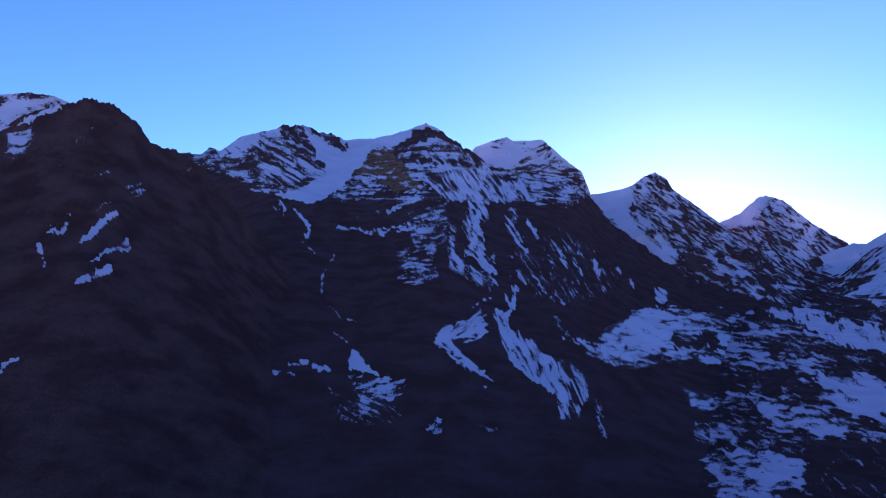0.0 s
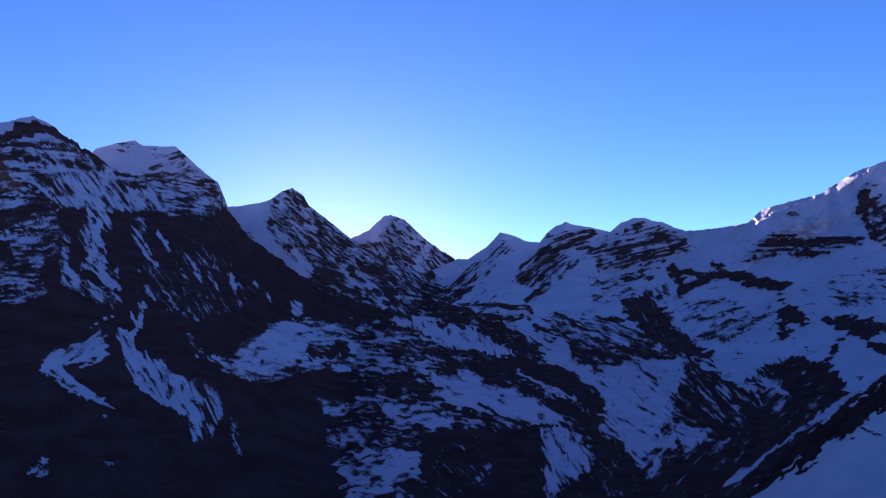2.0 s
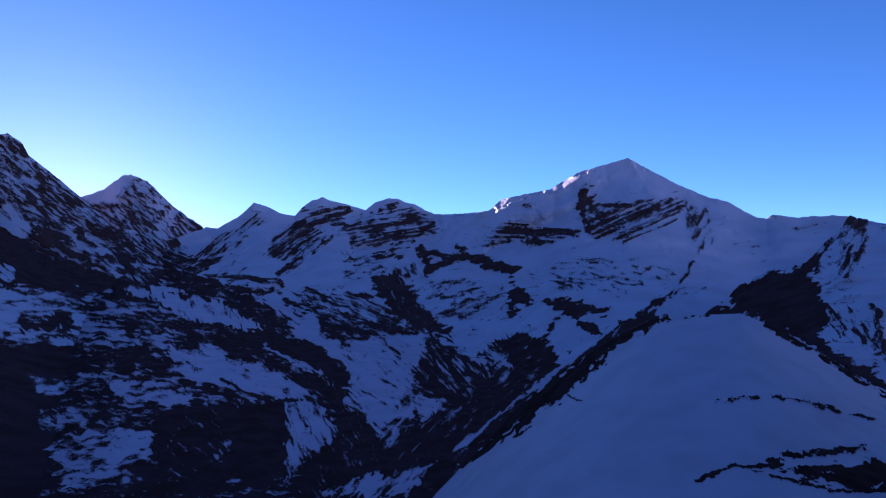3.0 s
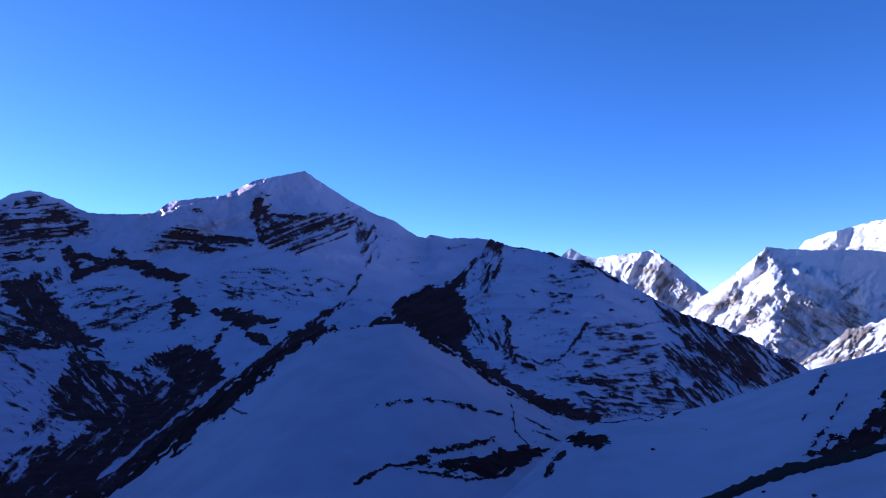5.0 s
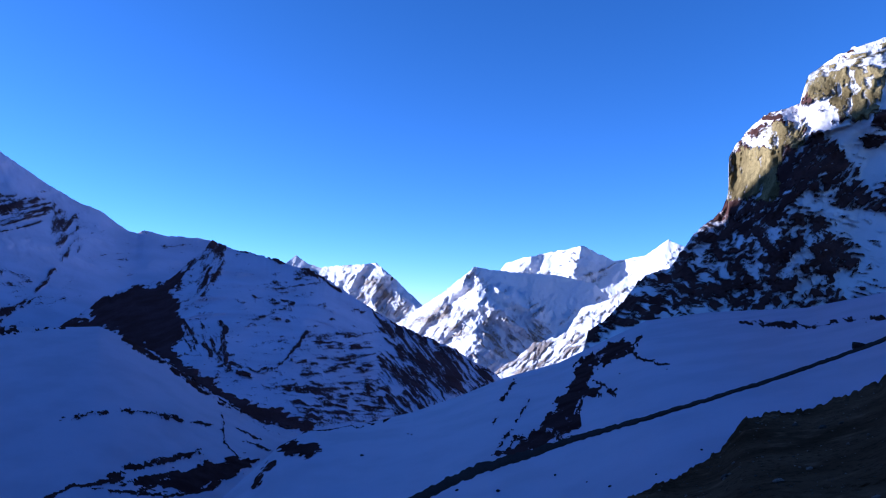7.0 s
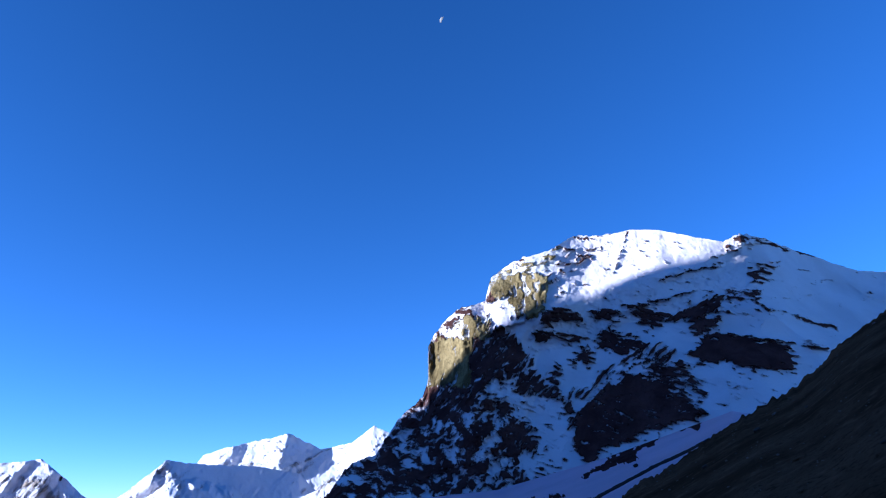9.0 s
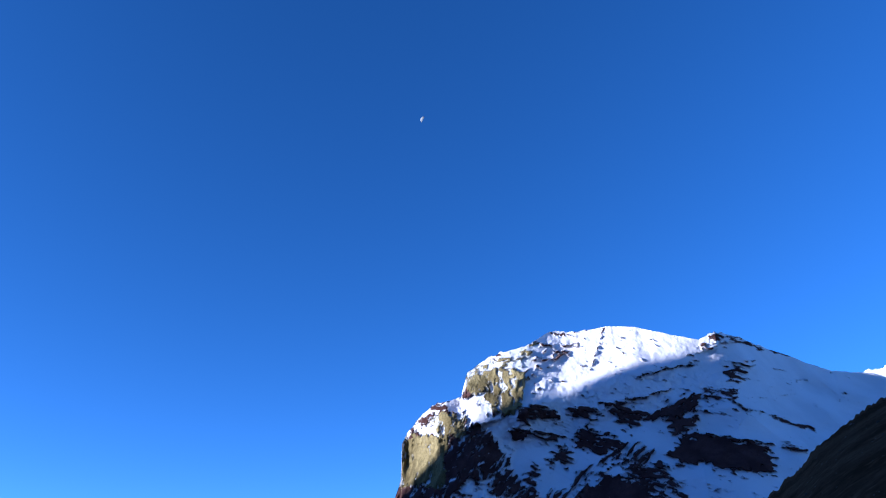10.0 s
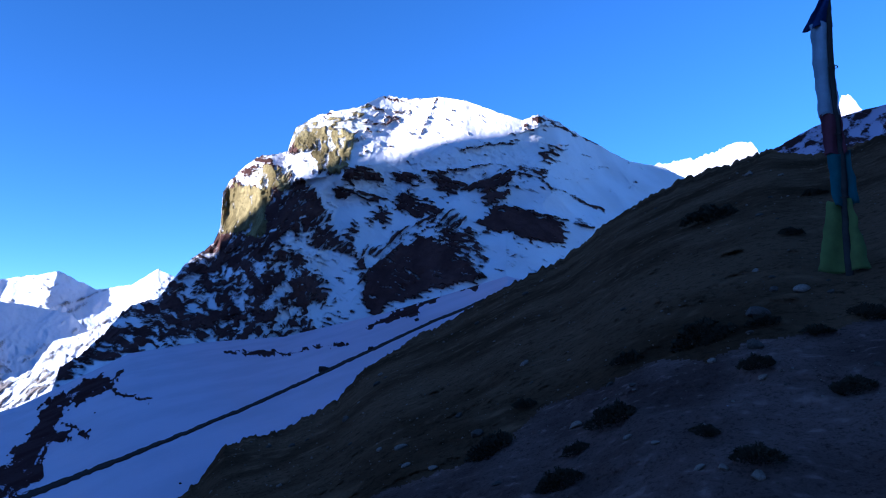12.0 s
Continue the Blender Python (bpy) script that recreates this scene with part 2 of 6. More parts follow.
        w = w + 0.9 * thick * fbm(np.stack([u / length, w / length, np.full(u.size, 2.2)], 1), 3, seed + 61)
        rib = ridged(np.stack([u / length, w / thick, np.full(u.size, seed * 1.7)], 1) * 0.6, 4, seed + 65).reshape(D.shape)
        bumps = bumps + amount * rib * (0.25 + 0.75 * smooth(v, onset * 0.3, onset))
    if spurs:
        near = np.stack([A.ravel() * 1.2, E.ravel() * 1.2, np.full(A.size, 8.8)], 1)
        wa, we = A.ravel() + 0.25 * fbm(near, 4, seed + 71, 0.6), E.ravel() + 0.25 * fbm(near, 4, seed + 77, 0.6)
        for amount, width, pts in spurs:
            best, over = np.full(A.size, 1e9), np.zeros(A.size, bool)
            for (x0, y0), (x1, y1) in zip(pts[:-1], pts[1:]):
                dx, dy = x1 - x0, y1 - y0
                t = np.clip(((wa - x0) * dx + (we - y0) * dy) / (dx * dx + dy * dy + 1e-9), 0, 1)
                gap = np.hypot(wa - x0 - t * dx, we - y0 - t * dy)
                over = np.where(gap < best, dx * (we - y0) - dy * (wa - x0) > 0, over)
                best = np.minimum(best, gap)
            below, above = width if isinstance(width, tuple) else (width, width)
            bumps = bumps + (amount * np.maximum(0, 1 - best / np.where(over, above, below))).reshape(D.shape)
    D2 = D * (1 - bumps - proud * bare * smooth(v, 0.0, 0.05))
    grid = place(D2).reshape(len(az), rows, 3)
    SURFACES[key or name] = (az, E, D2)
    columns, total = len(az), rows
    if tail:
        cd = D2[:, 0]
        z = cd * np.sin(np.radians(ce + rough))
        behind = []
        for out, down in ((1.02, 0.10), (1.08, 0.35), (1.2, 0.75), (1.35, 1.0)):
            zz = z + (np.minimum(np.minimum(drop, z - 5), ground_height(cd * 1.35) - 5) - z) * down
            behind.append(np.stack([cd * out * np.sin(np.radians(az)), cd * out * np.cos(np.radians(az)), zz], -1))
        grid = np.concatenate([np.stack(behind[::-1], 1), grid], 1)
        cov = np.concatenate([np.repeat(cov[:, :1], 4, 1), cov], 1)
        lay = np.concatenate([np.repeat(lay[:, :1], 4, 1), lay], 1)
        total += 4
    index = np.arange(columns * total).reshape(columns, total)
    quads = np.stack([index[:-1, :-1], index[:-1, 1:], index[1:, 1:], index[1:, :-1]], -1).reshape(-1, 4)
    du, dv = np.gradient(grid, axis=0), np.gradient(grid, axis=1)
    if tail:
        dv[:, 4] = grid[:, 5] - grid[:, 4]
    normals = np.cross(dv, du)
    normals = (normals / (np.linalg.norm(normals, axis=-1, keepdims=True) + 1e-12)).reshape(-1, 3)
    points, snow, lay = grid.reshape(-1, 3), cov.ravel(), lay.reshape(-1, 3)
    owner = np.zeros(len(quads), int)
    if cover.parts:
        mid = points[quads].mean(1)
        qa, qe = np.degrees(np.arctan2(mid[:, 0], mid[:, 1])), np.degrees(np.arctan2(mid[:, 2], np.hypot(mid[:, 0], mid[:, 1])))
        ragged = np.stack([qa * 1.5, qe * 1.5, np.full(len(qa), 6.1)], 1)
        qa, qe = qa + 0.3 * fbm(ragged, 4, seed + 81, 0.65), qe + 0.3 * fbm(ragged, 4, seed + 87, 0.65)
        for k, (_, pts, _) in enumerate(cover.parts):
            inside = np.zeros(len(quads), bool)
            for (x0, y0), (x1, y1) in zip(pts, pts[1:] + pts[:1]):
                if y0 != y1:
                    inside ^= ((y0 > qe) != (y1 > qe)) & (qa < (x1 - x0) * (qe - y0) / (y1 - y0) + x0)
            owner[largest_piece(inside.reshape(columns - 1, total - 1), 4 if tail else 0).ravel()] = k + 1
    root = None
    for k in range(len(cover.parts) + 1):
        own = quads[owner == k]
        if k and len(own) < 30:
            continue
        used, flat_index = np.unique(own, return_inverse=True)
        me = bpy.data.meshes.new(name if k == 0 else cover.parts[k - 1][0])
        me.vertices.add(len(used))
        me.vertices.foreach_set("co", points[used].astype(np.float32).ravel())
        me.loops.add(own.size)
        me.loops.foreach_set("vertex_index", flat_index.astype(np.int32).ravel())
        me.polygons.add(len(own))
        me.polygons.foreach_set("loop_start", np.arange(0, own.size, 4, dtype=np.int32))
        me.polygons.foreach_set("use_smooth", np.ones(len(own), dtype=bool))
        me.update(calc_edges=True)
        me.normals_split_custom_set_from_vertices(normals[used].astype(np.float32))
        att = me.attributes.new("snow", "FLOAT", "POINT")
        att.data.foreach_set("value", snow[used].astype(np.float32))
        att = me.attributes.new("streak", "FLOAT_VECTOR", "POINT")
        att.data.foreach_set("vector", lay[used].astype(np.float32).ravel())
        me.materials.append((k and cover.parts[k - 1][2]) or material)
        ob = new(name if k == 0 else cover.parts[k - 1][0], me)
        if root:
            ob.parent = root
        else:
            root = ob
    return tagged(root, label, category)


def spot(key, bearing, height):
    """The place on a terrain's surface in a direction from the lookout."""
    az, E, D = SURFACES[key]
    x = float(np.clip((bearing - az[0]) / (az[1] - az[0]), 0, len(az) - 1.001))
    i = int(x)
    d0, d1 = (float(np.interp(-height, -E[k], D[k])) for k in (i, i + 1))
    return direction(bearing, height) * (d0 + (d1 - d0) * (x - i))


# ---- the ground under everything ----
def ground_height(r):
    return np.interp(r, [0, 2, 8, 30, 120, 400, 1000, 2500, 4900], [-1.62, -1.7, -4.5, -16, -70, -170, -240, -450, -680])


def build_ground():
    radii = np.concatenate([np.linspace(0.0, 3, 5)[1:], np.geomspace(4, 4900, 60)])
    turns = np.linspace(0, 2 * math.pi, 181)[:-1]
    verts = [(0, 0, -1.62)]
    for r in radii:
        for a in turns:
            verts.append((r * math.sin(a), r * math.cos(a), float(ground_height(r)) * (1 + 0.04 * math.sin(5 * a + r * 0.003))))
    n = len(turns)
    faces = [(0, 1 + (k + 1) % n, 1 + k) for k in range(n)]
    for i in range(len(radii) - 1):
        for k in range(n):
            a, b = 1 + i * n + k, 1 + i * n + (k + 1) % n
            faces.append((a, b, b + n, a + n))
    me = bpy.data.meshes.new("ground")
    me.from_pydata(verts, [], faces)
    me.polygons.foreach_set("use_smooth", [True] * len(me.polygons))
    att = me.attributes.new("snow", "FLOAT", "POINT")
    att.data.foreach_set("value", [0.1] * len(verts))
    me.materials.append(mat_scree)
    tagged(new("ground", me), "brown stony ground falling away into the valley", "ground", kind="structure")


build_ground()

# ---- snow peak at the head of the side valley ----
cv = Cover(0.8, (20, 1.0, 0.15), 4)
terrain("snow_peak", [(-45, 14.5, 3300), (-33.58, 16.19, 3300), (-31.88, 16.64, 3300), (-30.26, 16.67, 3300), (-28.94, 16.27, 3300), (-27.77, 15.67, 3300), (-26.16, 14.39, 3300)],
        [(-45, 2, 2400), (-18, 2, 2400)], cv, mat_massif, "distant snow-covered peak behind a dark brown ridge", rows=60, seed=2)

# ---- dark ridge ----
cv = Cover(0.0, (35, 0.6, 0.12), 7)
cv.area(0.92, None, (-27.93, 6.21), (-27.67, 6.94), (-26.60, 8.05), (-25.57, 9.06), (-25.47, 8.56), (-26.19, 7.66), (-27.27, 6.54), soft=0.06, part="snow_patch")
cv.area(0.92, None, (-27.34, 4.99), (-26.30, 5.96), (-25.17, 6.45), (-24.70, 7.33), (-24.33, 6.06), (-25.71, 5.61), soft=0.06, part="snow_patch")
cv.area(0.6, None, (-28.10, 3.30), (-26.97, 4.25), (-25.78, 4.72), (-25.75, 4.21), (-27.48, 3.32))
cv.area(0.85, None, (-30.12, 7.71), (-29.53, 7.35), (-28.48, 8.17), (-29.21, 6.88), (-29.93, 6.91))
cv.area(0.9, None, (-30.77, 6.12), (-30.34, 5.91), (-30.06, 4.29), (-30.46, 5.01))
cv.area(0.25, (20, 0.6, 0.15), (-33.42, 13.81), (-31.44, 15.30), (-30.98, 13.77), (-31.91, 11.65), (-33.27, 11.48))
cv.line(0.8, 0.18, None, (-28.77, 13.41), (-28.06, 14.08), (-27.54, 14.88))
cv.line(0.75, 0.2, None, (-27.80, 10.80), (-26.96, 11.30), (-25.95, 11.90))
cv.line(0.8, 0.16, None, (-24.87, 10.69), (-24.01, 11.02))
cv.line(0.8, 0.16, None, (-24.85, 10.26), (-23.90, 10.47))
cv.line(0.8, 0.16, None, (-24.75, 9.80), (-23.81, 10.17))
cv.line(0.7, 0.16, None, (-27.01, 8.61), (-26.02, 9.45))
cv.line(0.8, 0.22, None, (-33.42, 13.73), (-31.42, 15.06), (-29.85, 16.02))
cv.line(0.9, 0.3, None, (-32.68, -3.20), (-31.49, -2.04))
cv.line(0.6, 0.15, None, (-29.78, 11.66), (-29.00, 12.16))
cv.line(0.6, 0.15, None, (-20.78, 12.23), (-20.16, 12.50))
terrain("dark_ridge", [(-60, 12, 1200), (-45, 13.0, 1250), (-33.43, 13.89, 1300), (-31.44, 15.37, 1300), (-29.67, 16.08, 1300), (-28.58, 16.53, 1300), (-27.64, 16.79, 1300), (-27.06, 16.67, 1300), (-26.27, 16.53, 1300), (-24.64, 15.62, 1300), (-23.44, 14.27, 1300), (-22.10, 13.80, 1300), (-21.04, 13.43, 1300), (-19.96, 12.77, 1300), (-17.72, 10.36, 1300), (-14.54, 6.89, 1300), (-10.39, 2.85, 1300), (-6.65, -2.64, 1300), (-2.93, -8.04, 1300), (3.44, -13.25, 1300), (6.5, -16, 900)],
        [(-60, -24, 420), (8, -24, 420)], cv, mat_scree, "dark brown scree ridge with a few thin snow streaks", rows=220, step=0.1, seed=9, relief=0.014, fall=(1, 1, 0.5), crest_noise=0.38, proud=0.0, sharp=0.25)

# ---- main massif ----
massif_cover = Cover(0.0, (-45, 0.5, 0.12), 11)
massif_cover.area(0.29, (0, 1.3, 0.10), (-22.05, 12.69), (-19.17, 14.46), (-13.46, 16.65), (-7.85, 15.81), (3.64, 14.09), (12.94, 10.82), (10.17, 9.68), (3.14, 10.38), (-3.99, 10.09), (-14.20, 10.77), (-16.00, 11.26), (-18.66, 12.30))
massif_cover.area(0.28, (10, 0.8, 0.10), (-21.26, 13.62), (-15.66, 14.50), (-15.58, 11.83), (-18.65, 12.08))
massif_cover.area(0.42, (-25, 0.9, 0.10), (-15.91, 15.15), (-11.59, 15.19), (-10.14, 12.99), (-12.41, 11.53), (-14.68, 11.65), (-15.62, 13.17))
massif_cover.area(0.95, None, (-18.50, 13.85), (-16.59, 15.50), (-13.45, 16.25), (-13.89, 15.69), (-15.68, 14.95), (-16.10, 14.38), (-17.86, 14.17))
massif_cover.area(1.0, None, (-11.36, 15.52), (-9.97, 15.72), (-9.25, 14.94), (-8.07, 14.53), (-7.75, 15.45), (-5.95, 15.60), (-4.04, 15.92), (-2.12, 16.49), (-4.03, 15.09), (-5.94, 14.73), (-6.87, 13.56), (-7.80, 12.52), (-8.72, 11.57), (-10.00, 10.61), (-11.47, 10.24), (-12.84, 10.42), (-13.84, 10.74), (-12.41, 11.26), (-10.81, 11.82), (-9.67, 12.55), (-9.92, 13.23), (-10.73, 14.33), soft=0.05, part="snow_field")
massif_cover.line(1.0, 0.5, None, (-8.22, 15.43), (-5.95, 15.69), (-4.04, 16.01), (-1.54, 16.86), (-0.39, 16.50))
massif_cover.area(0.05, None, (-13.46, 16.34), (-11.62, 16.63), (-10.58, 15.97), (-11.36, 15.39), (-12.51, 15.23), (-13.43, 15.54), soft=0.05)
massif_cover.area(0.08, None, (-10.58, 15.97), (-7.74, 14.91), (-8.49, 14.47), (-9.72, 14.92), soft=0.05)
massif_cover.area(0.10, (5, 0.6, 0.1), (-6.18, 14.68), (-4.51, 14.90), (-3.31, 13.63), (-2.00, 11.56), (-4.00, 11.21), (-5.91, 12.57), (-7.43, 12.72), (-6.64, 13.93), soft=0.06, part="rock_tower", material=mat_tower)
massif_cover.area(0.42, (0, 1.6, 0.10), (-4.03, 14.73), (-1.16, 16.32), (0.77, 15.49), (3.26, 13.82), (3.16, 13.08), (-1.15, 12.63), (-3.06, 13.17))
massif_cover.line(0.08, 0.5, None, (-1.64, 15.95), (-0.43, 16.04), (0.77, 15.22), (2.92, 13.91))
massif_cover.line(0.12, 0.35, None, (-2.35, 13.92), (0.29, 13.75), (3.16, 13.45))
massif_cover.area(0.52, (-52, 0.9, 0.10), (-1.53, 12.35), (3.16, 13.17), (5.77, 12.76), (7.88, 11.60), (6.93, 10.69), (0.76, 10.68))
massif_cover.area(0.5, (-6, 1.1, 0.09), (5.78, 13.13), (11.15, 12.49), (12.26, 10.85), (9.72, 10.16), (7.86, 10.77))
massif_cover.line(0.9, 0.22, None, (-15.99, 10.99), (-14.21, 11.17), (-11.47, 10.33))
massif_cover.area(0.8, (-60, 0.5, 0.1), (-14.11, 10.73), (-13.29, 10.49), (-12.80, 8.86), (-13.34, 8.85))
massif_cover.line(0.85, 0.22, None, (-12.28, 9.80), (-10.97, 8.28), (-11.66, 6.88))
massif_cover.line(0.6, 0.2, None, (-11.15, 6.52), (-9.53, 5.17), (-9.85, 2.95))
massif_cover.area(0.02, None, (-11.23, 9.93), (-3.99, 10.09), (-4.45, 8.59), (-8.66, 8.06), (-10.52, 8.75))
massif_cover.line(0.85, 0.25, None, (-9.12, 8.23), (-4.92, 7.89), (-2.94, 8.42), (-0.90, 9.46), (0.76, 11.10))
massif_cover.area(0.2, (12, 0.6, 0.08), (-3.28, 9.68), (-0.19, 11.10), (0.76, 8.99), (0.28, 6.65), (-2.07, 5.24), (-3.03, 7.58))
massif_cover.area(0.16, (5, 0.5, 0.09), (-4.43, 6.63), (-0.66, 6.65), (-0.19, 3.83), (-3.47, 3.12))
massif_cover.line(0.52, 1.6, (-62, 0.6, 0.10), (3.23, 10.01), (2.37, 8.52), (2.65, 6.64))
massif_cover.line(0.55, 1.3, (-48, 0.5, 0.10), (2.65, 6.64), (3.67, 5.23), (3.80, 3.82))
massif_cover.line(0.5, 0.9, (-50, 0.8, 0.11), (0.85, 8.29), (0.66, 5.24), (3.19, 3.83))
massif_cover.line(0.6, 0.9, (-55, 0.9, 0.10), (5.74, 9.65), (5.58, 8.25), (6.95, 6.13))
massif_cover.line(0.5, 0.4, (-60, 0.4, 0.1), (7.13, 8.69), (8.51, 7.27))
massif_cover.line(0.95, 0.18, None, (11.08, 7.26), (11.99, 5.49))
massif_cover.area(0.85, None, (12.53, 5.48), (13.33, 5.10), (13.04, 4.37), (12.60, 4.75), soft=0.05)
massif_cover.area(0.025, (-58, 0.6, 0.065), (4.99, 6.15), (10.16, 9.32), (14.13, 5.08), (15.38, 2.79), (10.01, 1.70), (5.43, 2.88))
massif_cover.line(0.9, 0.13, None, (6.10, 4.74), (6.74, 3.71))
massif_cover.line(0.9, 0.13, None, (7.76, 4.08), (8.52, 2.96))
massif_cover.line(0.9, 0.12, None, (8.62, 5.92), (9.15, 4.89))
massif_cover.line(0.9, 0.12, None, (10.64, 5.80), (11.51, 4.40))
massif_cover.line(0.9, 0.12, None, (9.12, 2.95), (9.92, 2.12))
massif_cover.line(0.7, 0.2, (-60, 0.3, 0.1), (14.21, 4.90), (15.48, 3.15))
massif_cover.area(0.7, None, (5.43, 3.26), (6.13, 3.58), (6.11, 1.95), (5.41, 1.58))
massif_cover.area(0.7, None, (17.13, 3.21), (17.90, 3.29), (17.86, 2.09), (17.27, 2.23))
massif_cover.line(0.9, 0.16, None, (10.58, 7.46), (11.02, 6.53), (11.55, 5.73))
massif_cover.line(0.8, 0.3, (-60, 0.4, 0.1), (12.26, 5.49), (12.77, 4.29))
massif_cover.line(0.85, 0.14, None, (7.48, 4.26), (8.12, 3.42))
massif_cover.line(0.85, 0.12, None, (8.30, 3.10), (9.33, 2.07))
massif_cover.line(0.85, 0.12, None, (9.54, 5.86), (10.25, 4.79))
massif_cover.line(0.85, 0.12, None, (6.28, 4.65), (6.74, 3.90))
massif_cover.line(0.8, 0.12, None, (8.62, 5.88), (9.16, 5.08))
massif_cover.line(0.85, 0.35, (-55, 0.5, 0.1), (6.31, 7.07), (6.96, 6.23))
massif_cover.line(0.8, 0.16, None, (7.13, 8.92), (7.81, 7.52))
massif_cover.line(0.8, 0.4, (20, 0.5, 0.09), (-4.46, 9.67), (-2.10, 10.86))
massif_cover.line(0.75, 0.3, (10, 0.5, 0.08), (-2.55, 7.34), (-0.90, 8.52))
massif_cover.line(0.8, 0.16, None, (-8.66, 8.29), (-6.79, 7.95), (-4.45, 8.27), (-2.80, 8.75))
massif_cover.line(0.6, 0.2, None, (-9.96, 3.77), (-9.53, 5.17), (-9.09, 6.10))
massif_cover.line(0.7, 0.12, None, (-9.46, 1.71), (-8.07, 0.79))
massif_cover.line(0.55, 0.5, (15, 0.5, 0.08), (-3.73, 6.40), (-0.90, 6.65))
massif_cover.line(0.5, 0.5, (10, 0.5, 0.08), (-3.71, 4.29), (-0.66, 4.30))
massif_cover.line(0.9, 0.3, (-60, 0.4, 0.1), (2.28, 10.30), (3.04, 9.45), (2.94, 8.28), (2.41, 6.64))
massif_cover.line(0.85, 0.35, (-40, 0.4, 0.1), (0.99, 5.94), (2.17, 5.00), (3.10, 4.29), (4.03, 3.73))
massif_cover.line(0.85, 0.25, (-50, 0.4, 0.1), (2.88, 6.17), (3.67, 4.85), (4.51, 4.52))
massif_cover.line(0.8, 0.2, None, (0.76, 6.65), (1.32, 5.71), (1.79, 4.30))
massif_cover.line(0.85, 0.22, (-55, 0.4, 0.1), (2.39, 1.73), (3.09, 2.43), (3.93, 2.66))
massif_cover.line(0.85, 0.4, (-70, 0.4, 0.1), (5.17, 1.03), (5.79, 2.18), (6.13, 3.25))
massif_cover.area(0.95, (32, 0.7, 0.14), (-1.12, -1.10), (0.28, 0.19), (2.62, 1.59), (3.65, 1.73), (3.82, -0.45), (2.51, -0.82), (0.51, -1.10))
massif_cover.area(0.8, (-35, 0.5, 0.12), (-1.12, -1.01), (0.74, -1.01), (2.36, -2.66), (4.43, -4.65), (3.60, -4.56), (1.58, -3.12))
massif_cover.area(0.84, (-62, 0.9, 0.11), (3.93, 1.86), (4.95, 1.49), (5.63, 0.10), (7.23, -0.82), (8.21, -1.82), (9.92, -2.85), (10.10, -4.86), (10.27, -7.40), (9.47, -7.16), (9.15, -5.32), (7.18, -4.09), (5.73, -3.01), (4.92, -1.37), soft=0.05, part="snow_gully")
massif_cover.area(0.5, (-65, 1.0, 0.11), (8.22, -1.73), (11.52, -3.28), (12.00, -5.27), (10.80, -7.39), (9.42, -5.31), (9.91, -3.07))
massif_cover.area(0.5, (-62, 0.4, 0.12), (12.09, -5.26), (12.95, -5.77), (13.29, -9.33), (12.45, -8.51))
massif_cover.line(0.75, 0.3, (-35, 0.5, 0.1), (9.08, 0.93), (9.96, -0.45), (11.84, -1.08))
massif_cover.area(1.0, None, (-7.49, -1.55), (-7.03, -1.82), (-6.65, -2.64), (-5.35, -3.65), (-7.64, -3.36), soft=0.05)
massif_cover.area(0.66, (15, 0.8, 0.11), (-7.54, -4.08), (-3.88, -3.84), (-2.40, -4.30), (-3.87, -5.46), (-4.69, -6.35), (-6.62, -5.08))
massif_cover.area(0.26, (-25, 0.6, 0.09), (-9.79, -4.42), (-6.62, -4.90), (-2.94, -6.72), (-4.30, -8.03), (-8.39, -7.53))
massif_cover.line(0.85, 0.35, None, (-14.25, -3.20), (-13.36, -3.57))
massif_cover.line(0.85, 0.35, None, (-12.92, -3.57), (-12.04, -3.67))
massif_cover.line(0.8, 0.35, None, (-12.41, -2.87), (-10.95, -2.66))
massif_cover.line(0.85, 0.4, None, (-10.36, -3.07), (-9.28, -3.30))
massif_cover.area(0.72, (20, 0.5, 0.12), (-1.47, -7.96), (-0.28, -7.26), (0.37, -8.58), (-0.64, -8.75))
massif_cover.area(0.5, (-15, 0.4, 0.12), (2.85, -7.51), (4.67, -7.94), (4.39, -8.55), (3.02, -8.26))
massif_cover.line(0.7, 0.12, None, (-9.55, 1.75), (-7.25, 0.56))
massif_cover.line(0.7, 0.12, None, (-9.06, -0.27), (-7.95, -1.00))
massif_cover.area(0.0, (-30, 0.4, 0.12), (-10.15, -9.00), (9.79, -9.01), (9.72, -12.18), (-10.08, -12.17))
cv = Cover(0.97, (-5, 0.9, 0.10), 16)
cv.area(0.45, (20, 0.7, 0.1), (5.78, 13.13), (7.22, 14.47), (8.65, 15.24), (9.56, 14.16), (8.37, 13.06), (7.42, 12.62))
cv.area(0.48, (-6, 0.9, 0.09), (4.59, 13.15), (11.16, 12.95), (12.94, 10.82), (10.16, 9.32), (4.56, 10.37))
terrain("snow_summit", [(1.73, 13.88, 3250), (2.69, 14.93, 3250), (4.13, 15.46, 3250), (5.33, 15.75, 3250), (6.04, 15.41, 3250), (8.41, 15.43, 3250), (9.57, 14.38, 3250), (10.71, 13.42, 3250), (11.62, 12.70, 3250), (12.13, 11.31, 3250), (12.47, 10.16, 3250), (12.90, 9.23, 3250)],
        [(1.70, 7.58, 2700), (12.83, 6.48, 2700)], cv, mat_massif, "white snow summit behind the dark massif", rows=100, seed=17, crest_noise=0.12, snow_rough=0.6)

